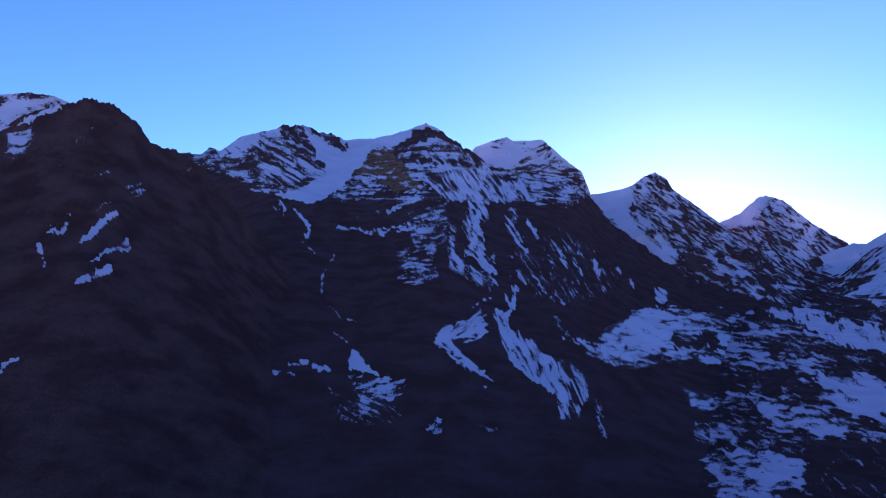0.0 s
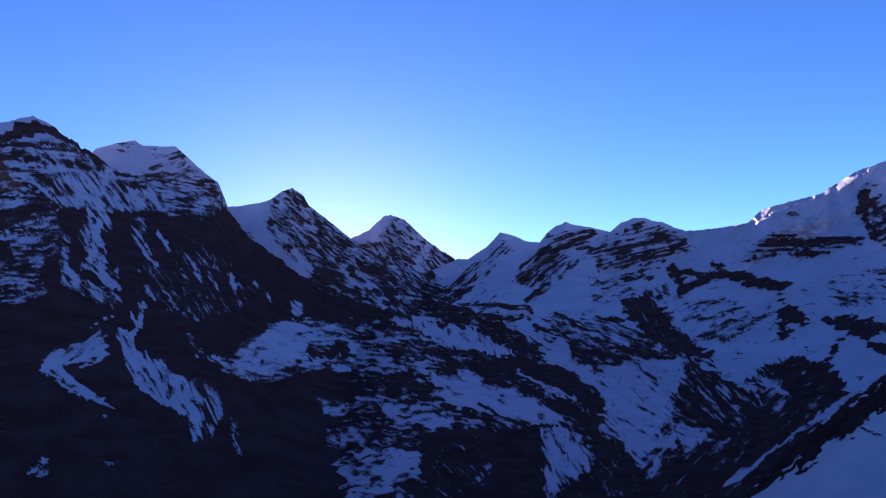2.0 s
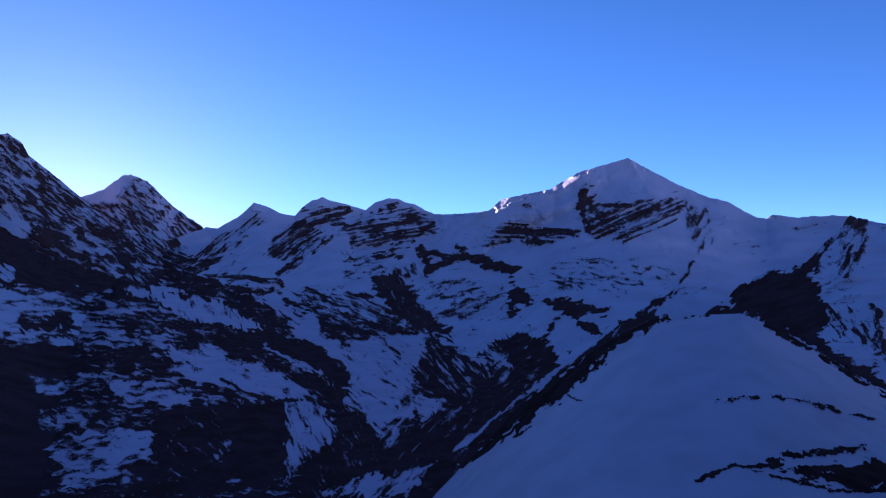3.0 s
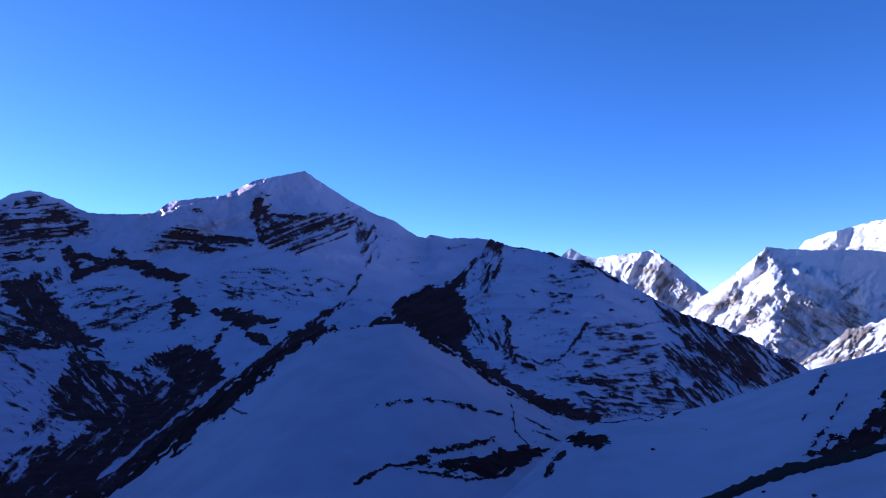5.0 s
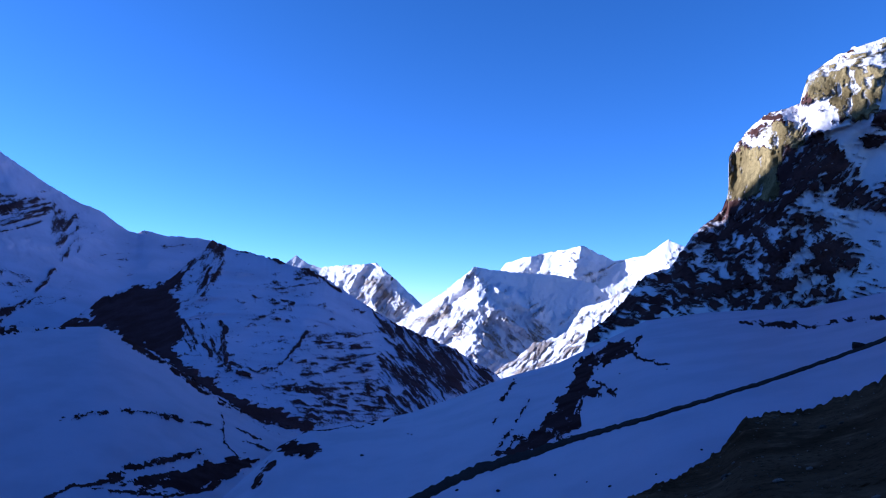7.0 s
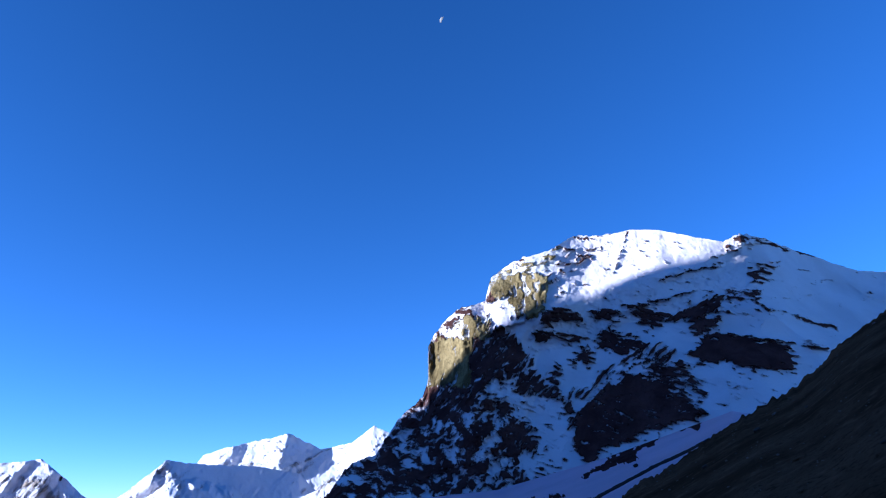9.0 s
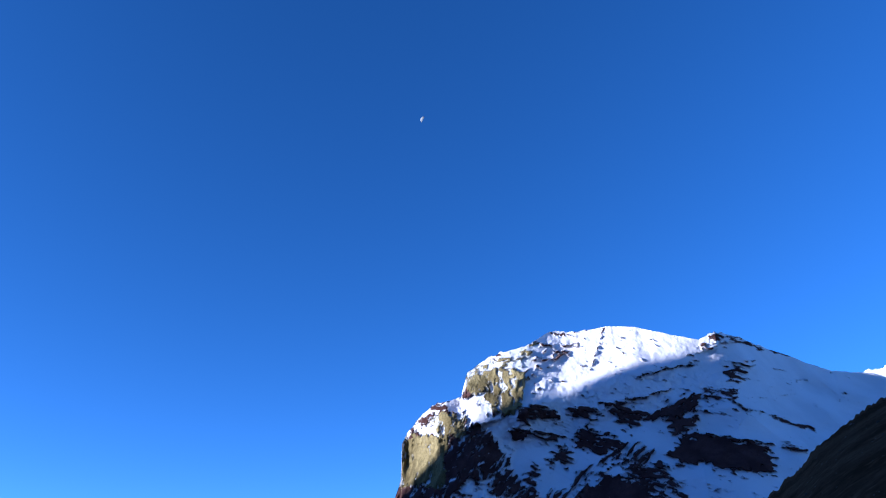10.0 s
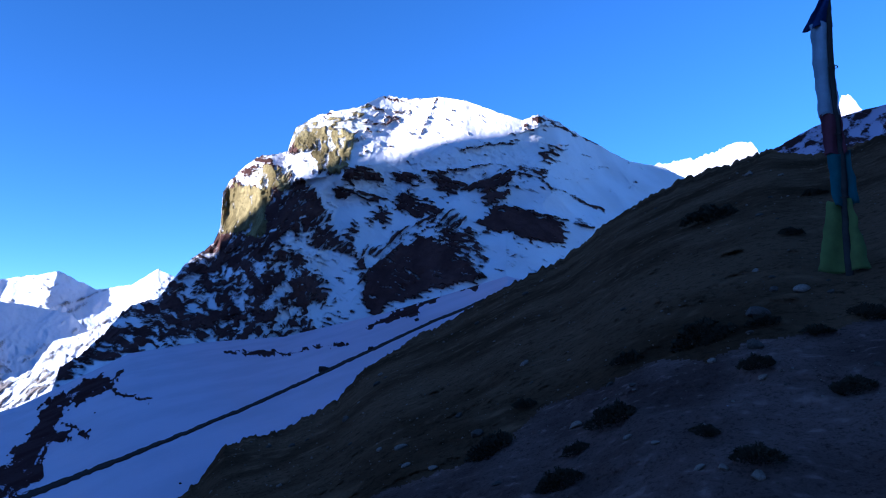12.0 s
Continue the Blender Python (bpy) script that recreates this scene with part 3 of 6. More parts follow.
# ---- two pyramid peaks at the pass ----
cv = Cover(0.46, (-38, 0.35, 0.06), 21)
cv.area(1.0, None, (12.03, 10.72), (12.95, 11.14), (15.29, 11.39), (15.72, 10.69), (15.24, 9.68), (15.99, 8.11), (17.25, 6.71), (18.82, 5.32), (18.21, 4.80), (16.36, 6.20), (14.66, 8.07), (13.36, 9.48), soft=0.06, part="snow_field")
cv.area(0.75, (-50, 0.6, 0.12), (17.22, 8.33), (18.34, 7.20), (19.12, 5.31), (18.48, 5.24), (17.47, 6.79))
cv.area(0.12, (-30, 0.5, 0.12), (18.96, 6.73), (25.00, 5.39), (29.63, 1.71), (18.84, 3.63))
cv.area(0.55, (-30, 0.5, 0.12), (22.58, 4.32), (24.34, 3.92), (24.69, 3.06), (22.93, 3.18))
cv.line(0.85, 0.25, None, (25.74, 3.20), (27.67, 2.15))
terrain("pyramid_peak", [(11.57, 10.56, 3200), (12.26, 10.90, 3200), (12.94, 10.91, 3200), (14.75, 11.19, 3200), (15.65, 11.46, 3200), (16.56, 12.13, 3200), (17.44, 12.34, 3200), (18.29, 11.75, 3200), (18.69, 10.97, 3200), (20.74, 9.30, 3200), (22.25, 7.98, 3200), (24.25, 6.06, 3200), (27.58, 3.81, 3200), (29.66, 2.11, 3200)],
        [(11.36, 1.69, 2500), (29.59, 0.90, 2500)], cv, mat_massif, "rocky pyramid peak dusted with snow", rows=160, seed=23, relief=0.03, crest_noise=0.14, key="pyramid")
cv = Cover(0.6, (-42, 0.3, 0.055), 25)
cv.area(1.0, None, (22.18, 8.08), (23.59, 8.94), (24.84, 10.05), (25.69, 9.81), (24.98, 8.93), (23.93, 7.71), (23.13, 7.67), part="snow_shoulder")
terrain("pyramid_peak", [(21.51, 7.72, 3710), (22.27, 8.25, 3710), (23.58, 8.77, 3710), (24.83, 9.88, 3710), (25.42, 10.00, 3710), (26.56, 9.53, 3710), (28.17, 7.94, 3710), (29.57, 6.81, 3710), (30.60, 6.13, 3710), (31.54, 4.47, 3710), (32.43, 2.44, 3710)],
        [(21.29, 2.70, 3000), (32.37, 1.46, 3000)], cv, mat_massif, "smaller pyramid peak with a bright snow shoulder", rows=120, seed=27, relief=0.03, crest_noise=0.16, snow_rough=0.6)

# ---- snowy ridge and peak, and the valley floor below it ----
ridge_cover, valley_cover = Cover(0.992, (12, 0.7, 0.10), 31), Cover(0.10, (-8, 0.5, 0.10), 41)


def both(method, *args):
    for c in (ridge_cover, valley_cover, massif_cover):
        if method == "area":
            c.area(*args)
        else:
            c.line(*args)


both("area", 0.5, (20, 0.7, 0.12), (29.01, 3.54), (33.23, 3.73), (34.08, 1.69), (29.83, 1.55))
both("area", 0.4, (40, 1.0, 0.075), (30.25, 3.88), (32.38, 5.84), (34.78, 7.02), (35.35, 6.57), (33.24, 5.12), (31.52, 3.52))
both("area", 0.22, (35, 1.0, 0.075), (34.88, 3.85), (36.77, 5.84), (38.58, 6.74), (40.03, 5.81), (39.09, 4.25), (36.74, 3.55))
both("line", 0.5, 0.7, (35, 0.9, 0.075), (36.73, 2.32), (39.00, 4.35), (41.78, 6.16))
both("area", 0.5, (12, 1.0, 0.07), (38.23, 7.75), (42.27, 7.55), (41.42, 6.35), (38.58, 6.28))
both("area", 0.45, (10, 1.1, 0.075), (42.25, 6.34), (44.13, 7.25), (45.56, 8.06), (48.46, 7.26), (49.37, 5.92), (49.02, 5.18), (45.94, 4.31), (42.31, 4.48))
both("area", 0.2, (10, 1.0, 0.075), (42.34, 6.06), (45.04, 6.11), (44.54, 4.44), (42.31, 4.48))
both("area", 0.15, None, (47.17, 6.77), (49.29, 6.48), (49.35, 5.26), (48.32, 5.57))
both("area", 0.35, (10, 0.5, 0.1), (43.83, 3.80), (46.88, 4.29), (46.39, 3.46), (44.05, 3.33))
both("line", 0.4, 0.4, (-5, 0.8, 0.1), (29.83, 2.12), (33.22, 2.24), (36.72, 1.54))
both("area", 0.72, (15, 0.5, 0.1), (41.29, 4.31), (44.98, 3.31), (45.41, 1.42), (41.24, 1.53))
both("line", 0.03, 0.65, None, (47.91, 4.08), (48.81, 2.46), (51.56, 3.51), (53.88, 2.69), (55.50, 2.17))
both("line", 0.05, 0.7, None, (48.52, 2.28), (47.97, 0.98))
both("area", 0.03, None, (44.02, 2.02), (45.88, 1.41), (47.84, 1.45), (48.73, -0.53), (50.22, -2.44), (48.66, -2.95), (46.73, -1.97), (45.37, -0.53), (44.23, 0.71))
both("area", 0.55, (-60, 0.4, 0.1), (45.44, 2.83), (48.03, 3.23), (47.98, 1.36), (45.88, 1.41))
both("area", 0.78, (20, 0.5, 0.1), (50.08, 1.07), (55.23, 1.15), (55.12, -2.10), (50.47, -1.98))
both("area", 0.14, (-6, 1.6, 0.07), (53.71, 5.07), (54.68, 6.12), (57.78, 5.88), (61.12, 5.35), (61.06, 4.82), (58.24, 4.22), (54.29, 4.60))
both("area", 0.34, (20, 1.6, 0.075), (61.37, 8.23), (62.61, 8.86), (62.32, 7.25), (65.68, 7.56), (69.43, 7.03), (68.47, 5.45), (64.89, 3.93), (64.02, 4.45), (61.89, 4.84))
both("line", 0.04, 0.45, None, (61.57, 8.54), (61.40, 7.13), (61.88, 5.11))
both("line", 0.1, 0.3, (20, 0.6, 0.1), (62.04, 6.93), (63.95, 7.23), (65.26, 6.82))
both("line", 0.03, 0.5, None, (48.42, 3.72), (50.81, 3.41), (52.22, 3.37), (53.34, 2.57), (56.16, 2.29))
both("line", 0.2, 0.3, None, (53.65, 3.99), (55.50, 4.47))
both("line", 0.1, 0.2, None, (56.85, 7.51), (57.41, 7.37))
both("line", 0.1, 0.4, None, (51.11, 4.31), (51.76, 4.09))
both("area", 0.0, None, (55.75, 1.15), (56.33, 0.86), (56.93, -0.66), (56.09, -0.74), (55.45, -1.81), (54.98, -1.31), (55.22, 0.18))
both("area", 0.0, None, (58.01, -0.42), (60.00, -0.39), (63.12, -1.33), (63.00, -1.59), (61.26, -1.57), (60.94, -1.82), (61.78, -2.62), (62.46, -3.24), (61.72, -3.22), (60.13, -1.90), (59.43, -1.37))
both("line", 0.08, 0.4, None, (58.12, -3.30), (58.67, -2.21), (59.64, -1.55))
both("area", 0.75, (15, 0.7, 0.1), (46.90, 1.65), (51.58, 1.93), (54.89, 0.93), (53.87, -1.13), (51.06, -1.89), (47.06, -1.41))
both("area", 0.86, (-8, 0.7, 0.1), (56.35, 2.42), (61.11, 3.33), (67.10, 2.78), (69.35, 1.43), (65.43, -0.15), (59.98, 0.09), (57.19, 0.52))
both("line", 0.35, 0.4, (40, 0.5, 0.1), (65.47, -1.80), (67.61, -0.38), (68.92, 0.75), (69.78, 2.35))
both("area", 0.55, (60, 0.5, 0.1), (69.24, 7.39), (71.08, 6.51), (71.80, 3.74), (70.23, 2.81), (69.30, 4.18))
both("area", 0.07, (-28, 0.8, 0.1), (25.76, 7.82), (29.52, 4.52), (29.22, 2.97), (30.94, 1.64), (34.37, 0.51), (34.11, -0.32), (29.54, 0.23), (25.05, 1.48), (22.80, 3.25), (23.36, 6.04))
both("line", 0.75, 0.3, (-30, 0.6, 0.1), (23.49, 3.00), (26.00, 2.33), (27.80, 1.73))
# valley floor
both("area", 0.45, (-4, 0.7, 0.08), (11.14, -2.03), (13.29, 0.39), (16.38, 1.67), (22.71, 1.37), (29.13, -0.44), (29.25, -2.74), (18.94, -2.48), (14.95, -3.43))
both("area", 0.88, (-2, 0.7, 0.09), (13.49, -0.95), (15.39, 1.18), (18.89, 1.92), (21.69, 1.14), (19.03, 0.45), (17.54, -1.46), (14.89, -2.14))
both("line", 0.6, 0.35, (-40, 0.5, 0.1), (9.30, 0.81), (9.91, -0.74), (13.04, -1.89))
both("area", 0.55, (-8, 0.5, 0.10), (17.63, -1.64), (22.64, -0.47), (28.42, -0.77), (28.77, -2.95), (22.55, -2.92), (18.95, -2.35))
both("area", 0.3, (-12, 0.5, 0.10), (20.19, 1.40), (28.23, 0.07), (32.74, -2.46), (32.69, -3.37), (28.11, -2.23), (21.74, -0.05))
both("area", 0.0, None, (18.54, -0.79), (21.36, -0.58), (21.32, -1.49), (18.53, -1.42))
both("area", 0.97, (-70, 0.4, 0.1), (25.30, 1.24), (27.36, 1.51), (30.14, 0.90), (33.40, -0.75), (34.97, -2.30), (32.79, -1.64), (30.05, -0.81), (27.77, 0.23))
both("area", 0.95, (-20, 0.6, 0.12), (28.14, -3.51), (31.30, -3.30), (32.70, -4.73), (36.78, -5.36), (38.07, -6.29), (39.31, -7.73), (35.61, -7.83), (31.15, -6.09), (29.33, -5.55))
both("line", 0.0, 0.2, None, (31.85, -5.86), (34.50, -7.39), (38.76, -7.89))
both("area", 0.85, (-5, 0.6, 0.1), (22.30, -4.84), (26.10, -5.74), (29.85, -6.25), (29.80, -7.14), (26.01, -7.77), (25.14, -6.66))
both("area", 0.5, (0, 0.4, 0.1), (18.71, -4.39), (21.66, -4.93), (21.60, -6.52), (19.28, -6.36))
both("area", 0.35, (-10, 0.4, 0.1), (19.26, -6.71), (26.93, -7.56), (26.95, -9.09), (19.56, -8.59))
both("area", 0.88, (0, 0.5, 0.12), (19.84, -9.47), (22.32, -9.01), (26.94, -9.22), (27.77, -10.98), (24.46, -11.79), (22.62, -12.83), (21.08, -12.29), (21.33, -11.48))
both("area", 0.72, (-70, 0.4, 0.12), (31.59, -7.88), (33.43, -7.79), (32.80, -10.53), (31.39, -11.33), (30.85, -9.59))
both("area", 0.0, None, (33.41, -8.14), (36.61, -7.82), (37.13, -9.31), (36.79, -13.50), (31.63, -13.35), (32.69, -10.87))
both("area", 0.86, (-70, 0.5, 0.12), (36.87, -8.00), (39.31, -7.64), (40.47, -9.90), (41.84, -11.26), (38.51, -12.38), (36.76, -13.91))
both("line", 0.0, 1.3, None, (34.58, -2.55), (37.26, -3.67), (39.85, -5.20), (41.61, -6.58), (42.32, -8.57), (43.80, -10.48))
both("line", 0.03, 0.6, None, (32.42, -0.06), (36.01, -1.80), (37.40, -2.87))
both("line", 0.03, 0.35, None, (29.72, 1.76), (32.96, 1.22), (35.06, 1.29))
both("area", 0.5, (-22, 0.7, 0.11), (34.82, 1.21), (39.41, 1.05), (43.79, -0.19), (47.91, -2.16), (43.59, -2.60), (39.26, -1.05))
both("line", 0.05, 0.7, None, (39.71, -1.07), (42.83, -2.30))
both("line", 0.05, 0.4, None, (35.97, 1.05), (38.16, -0.44))
both("area", 0.96, (30, 0.7, 0.12), (36.21, -2.27), (39.26, -1.05), (39.67, -2.79), (41.83, -3.77), (44.85, -3.09), (49.60, -2.66), (48.25, -5.28), (46.76, -6.61), (45.35, -8.28), (43.91, -10.28), (41.48, -8.22), (42.03, -6.85), (41.72, -5.09), (39.06, -3.75))
both("area", 0.72, (42, 0.5, 0.11), (43.13, -5.57), (47.63, -5.26), (46.92, -9.46), (44.48, -12.41), (43.28, -9.10))
both("area", 0.82, (-30, 0.5, 0.12), (47.42, -7.63), (50.69, -9.12), (50.13, -10.02), (47.04, -10.04))
both("area", 0.10, (-50, 0.6, 0.1), (48.32, -3.22), (49.85, -3.53), (51.68, -5.34), (54.59, -3.34), (56.46, -3.39), (55.39, -6.61), (51.72, -9.03), (50.58, -8.55), (47.35, -6.62))
both("area", 0.8, None, (50.17, -3.54), (51.41, -4.08), (53.44, -5.37), (52.80, -5.98), (51.12, -5.00))
both("line", 0.85, 0.35, (-50, 0.5, 0.1), (49.65, -5.73), (51.04, -7.90))
both("line", 0.75, 0.4, (-50, 0.5, 0.1), (51.68, -5.43), (53.31, -6.68))
both("area", 0.7, (40, 0.5, 0.1), (55.43, -2.54), (56.52, -2.78), (56.78, -3.80), (56.01, -4.19))
both("area", 0.03, (40, 0.8, 0.1), (44.10, -11.93), (47.22, -9.87), (51.33, -9.04), (55.39, -6.61), (58.53, -4.24), (59.06, -5.82), (51.01, -12.22), (46.70, -15.45), (41.66, -15.54))
both("line", 0.7, 0.25, (40, 0.8, 0.1), (46.17, -12.32), (48.82, -10.27))

both("area", 0.02, (-60, 0.5, 0.1), (39.32, -5.08), (41.54, -5.12), (41.79, -7.31), (43.98, -10.12), (44.79, -12.32), (43.72, -13.95), (40.66, -14.94), (37.75, -14.40), (38.65, -12.13), (41.35, -10.38), (40.63, -8.34), (39.13, -7.10))
both("area", 0.12, (40, 0.8, 0.1), (44.68, -13.37), (47.89, -10.56), (51.23, -8.13), (53.84, -5.88), (54.51, -3.74), (55.83, -3.17), (58.06, -3.55), (56.75, -6.05), (53.69, -9.11), (49.02, -12.31), (45.53, -13.83))
both("area", 0.02, (-40, 0.5, 0.1), (27.04, -8.63), (29.82, -7.82), (33.05, -7.69), (33.29, -9.27), (31.36, -11.48), (31.57, -14.34), (25.34, -13.61), (27.26, -11.67))
both("area", 0.9, (35, 0.6, 0.1), (40.19, -15.07), (42.59, -13.89), (45.31, -13.82), (48.48, -13.25), (47.92, -14.35), (46.47, -15.40))
both("area", 0.06, (-55, 0.4, 0.1), (44.40, 1.89), (46.25, 1.95), (46.82, 0.74), (48.05, -0.52), (48.80, -1.96), (47.44, -2.07), (45.75, -0.78), (44.74, 0.70))
both("area", 0.3, (-20, 0.6, 0.08), (39.36, 0.47), (42.21, 0.92), (44.86, -0.47), (46.06, -2.19), (41.90, -2.30), (39.45, -1.17))
both("line", 0.06, 0.45, None, (27.73, 0.88), (30.49, 0.78), (33.68, -0.11), (36.77, -2.33), (39.42, -3.94), (41.65, -4.95))
both("line", 0.06, 0.5, None, (28.25, 1.67), (32.87, 1.37), (35.58, 0.20), (36.85, -1.41))
both("area", 0.05, (-30, 0.4, 0.1), (48.46, -3.07), (50.22, -3.29), (51.15, -4.83), (49.56, -7.39), (47.91, -6.17), (48.07, -4.62))
both("area", 0.02, (40, 0.6, 0.1), (67.97, -1.91), (65.51, -1.55), (63.25, -2.95), (60.27, -4.84), (59.09, -6.27), (56.53, -7.81), (53.70, -9.86), (49.93, -12.45), (47.10, -15.00), (45.46, -16.18), (48.44, -16.09), (50.12, -13.70), (52.93, -12.17), (56.21, -10.33), (59.47, -7.92), (62.24, -5.94), (63.40, -4.61), (66.08, -3.21))
both("line", 0.98, 0.42, (40, 0.8, 0.1), (62.70, -3.52), (61.43, -4.14), (59.57, -5.60), (57.00, -7.50), (53.94, -9.69), (50.54, -12.12))
both("area", 0.03, (40, 0.6, 0.1), (55.30, -3.48), (56.24, -3.04), (58.06, -3.54), (58.92, -4.69), (57.73, -6.25), (56.29, -8.03), (53.95, -9.34), (52.06, -10.63), (49.71, -11.88), (46.46, -13.07), (45.06, -13.86), (45.10, -12.16), (49.29, -10.56), (52.58, -8.87), (54.47, -7.56), (55.45, -5.77))
both("area", 0.12, (-45, 0.6, 0.09), (48.62, -4.46), (50.42, -3.36), (52.68, -5.62), (52.24, -7.97), (50.97, -8.61), (48.91, -7.43), (48.25, -6.05))
both("line", 0.9, 0.35, (-40, 0.5, 0.1), (51.36, -3.39), (53.18, -4.44), (55.22, -5.76))
both("area", 0.95, (-35, 0.6, 0.1), (33.62, 1.11), (35.83, 0.55), (37.95, -0.66), (39.52, -2.71), (42.18, -3.65), (44.09, -2.84), (48.40, -2.95), (48.40, -5.00), (47.05, -5.20), (46.42, -7.85), (45.11, -9.48), (44.21, -10.70), (43.15, -9.11), (41.60, -8.30), (41.48, -7.25), (42.40, -6.00), (41.23, -5.14), (39.05, -3.36), (36.73, -2.40), (37.24, -1.40), (35.77, -0.35))
both("area", 0.97, (-70, 0.4, 0.1), (26.95, 1.18), (29.49, 0.84), (31.75, 0.28), (33.96, -0.73), (35.44, -1.91), (32.99, -1.69), (29.86, -0.79), (27.60, 0.23))
both("line", 0.02, 0.9, None, (33.54, -0.16), (35.67, -1.79), (38.19, -3.33), (40.41, -4.91), (41.32, -6.62))
both("line", 0.04, 0.7, (-25, 0.6, 0.1), (28.43, -1.51), (32.47, -2.84), (35.46, -4.80), (38.37, -6.60), (39.96, -7.96))
both("line", 0.92, 0.4, (-35, 0.6, 0.1), (35.55, -3.48), (37.66, -4.64), (39.50, -5.75))
both("area", 0.08, (-50, 0.6, 0.09), (48.38, -3.15), (50.19, -3.80), (52.19, -5.40), (53.50, -6.17), (52.65, -7.72), (51.17, -8.53), (48.40, -7.02), (47.20, -5.61), (48.21, -5.00))
both("line", 0.9, 0.35, None, (49.48, -3.46), (51.25, -4.13), (52.39, -5.09))
both("line", 0.8, 0.22, None, (49.46, -5.61), (50.28, -6.60), (50.98, -7.57))
both("line", 0.12, 0.5, (-15, 0.6, 0.1), (39.69, -0.51), (42.94, -2.04), (45.72, -2.55), (49.20, -2.47))
both("area", 0.03, (-50, 0.5, 0.1), (44.40, 1.68), (45.74, 2.25), (46.78, 0.47), (47.44, -0.83), (49.34, -1.73), (49.57, -2.56), (48.26, -2.45), (46.24, -1.21), (44.87, 0.57))
both("line", 0.06, 0.3, None, (29.98, 1.46), (33.18, 1.22), (35.85, 0.78))
ridge_cover.parts.append(("rock_band", ((53.71, 5.07), (54.68, 6.12), (57.78, 5.88), (61.12, 5.35), (61.06, 4.82), (58.24, 4.22), (54.29, 4.60)), None))
ridge_cover.parts.append(("rock_band", ((61.37, 8.23), (62.61, 8.86), (62.32, 7.25), (65.68, 7.56), (69.43, 7.03), (68.47, 5.45), (64.89, 3.93), (64.02, 4.45), (61.89, 4.84)), None))
ridge_cover.parts.append(("crag", ((55.75, 1.15), (56.33, 0.86), (56.93, -0.66), (56.09, -0.74), (55.45, -1.81), (54.98, -1.31), (55.22, 0.18)), None))
terrain("massif", [(-22.44, 12.22, 2900), (-21.25, 13.36, 2900), (-20.64, 13.76, 2900), (-19.99, 13.47, 2900), (-19.08, 14.25, 2900), (-18.29, 13.96, 2900), (-16.58, 15.32, 2900), (-13.45, 16.21, 2900), (-12.08, 16.51, 2900), (-10.68, 16.05, 2900), (-8.32, 15.43, 2900), (-5.95, 15.64, 2900), (-4.04, 16.05, 2900), (-1.54, 16.91, 2900), (-0.19, 16.41, 2900), (0.77, 15.59, 2900), (2.45, 14.66, 2900), (3.64, 13.63, 2900), (5.54, 13.13, 2900), (11.14, 12.04, 2900), (12.12, 10.72, 2900), (13.56, 8.75, 2833), (15.95, 6.85, 2767), (18.47, 4.97, 2700), (19.49, 4.05, 2633), (22.90, 2.67, 2567), (26.72, 1.75, 2500), (29.5, 0.2, 2500)],
        [(-30, -22, 450), (30, -22, 450)], massif_cover, mat_massif,
        "dark layered rock massif with snow ledges and gullies", rows=310, step=0.085, seed=15, relief=0.008, sharp=0.25, proud=0.002, fall=(1, 1, 0.6), crest_noise=0.34, snow_rough=0.3)
terrain("snow_ridge", [(24.54, 2.96, 3400), (27.33, 4.69, 3388), (30.90, 6.07, 3375), (31.74, 6.01, 3362), (32.83, 6.67, 3350), (33.62, 7.13, 3337), (34.50, 8.04, 3325), (35.52, 7.77, 3312), (36.47, 7.27, 3300), (37.78, 7.01, 3287), (38.36, 7.67, 3275), (39.13, 8.26, 3262), (40.01, 8.50, 3250), (40.60, 8.26, 3237), (42.04, 7.93, 3225), (43.49, 7.41, 3212), (44.30, 8.03, 3200), (45.46, 8.37, 3187), (46.20, 8.29, 3175), (46.91, 7.98, 3162), (47.59, 7.86, 3150), (48.41, 7.35, 3137), (49.11, 7.08, 3125), (49.28, 6.97, 3000), (51.98, 6.97, 2943), (53.77, 7.11, 2886), (54.96, 8.08, 2829), (58.84, 8.63, 2771), (61.23, 9.90, 2714), (65.24, 10.81, 2657), (66.27, 10.11, 2600), (68.77, 8.52, 2550), (70.60, 7.51, 2519), (71.07, 7.25, 2490), (72.45, 6.81, 2480), (73.95, 5.81, 2470), (74.51, 5.44, 2460), (75.16, 5.26, 2450), (75.62, 5.54, 2440), (76.09, 5.50, 2430), (76.84, 5.27, 2420), (79.47, 5.18, 2410), (80.41, 5.09, 2362), (84.63, 2.82, 2331), (91.48, -1.83, 2300)],
        [(24.27, -0.67, 2100), (29.42, -1.29, 1900), (36.65, -4.70, 1700), (50, -9, 1300), (60, -12, 900), (100, -14, 800)], ridge_cover, mat_massif,
        "snow-covered ridge with rock bands rising to a white peak", rows=225, step=0.085, seed=33, relief=0.025, crest_noise=0.16, snow_rough=0.5, steep=1.5,
        spurs=[(0.08, (5.0, 0.5), [(58.73, 8.48), (60.11, 8.86), (61.58, 9.74)]), (0.06, (4.0, 0.45), [(53.45, 6.98), (54.34, 7.03), (55.37, 7.93)]), (0.03, 3.0, [(65.46, 10.97), (67.00, 7.33), (69.75, 4.18)])])
terrain("valley_floor", [(3, -9, 900), (14, -4.0, 1500), (20, -1.5, 2000), (24.49, 1.81, 2200), (33.21, 0.88, 2200), (50, -4.5, 1500), (62, -6, 1200)],
        [(3, -26, 400), (62, -26, 380)], valley_cover, mat_valley, "moraine valley floor with snow patches and dark gullies", rows=200, step=0.09, seed=43, relief=0.015, tail=False, category="valley", steep=1.0, crest_noise=0.3)

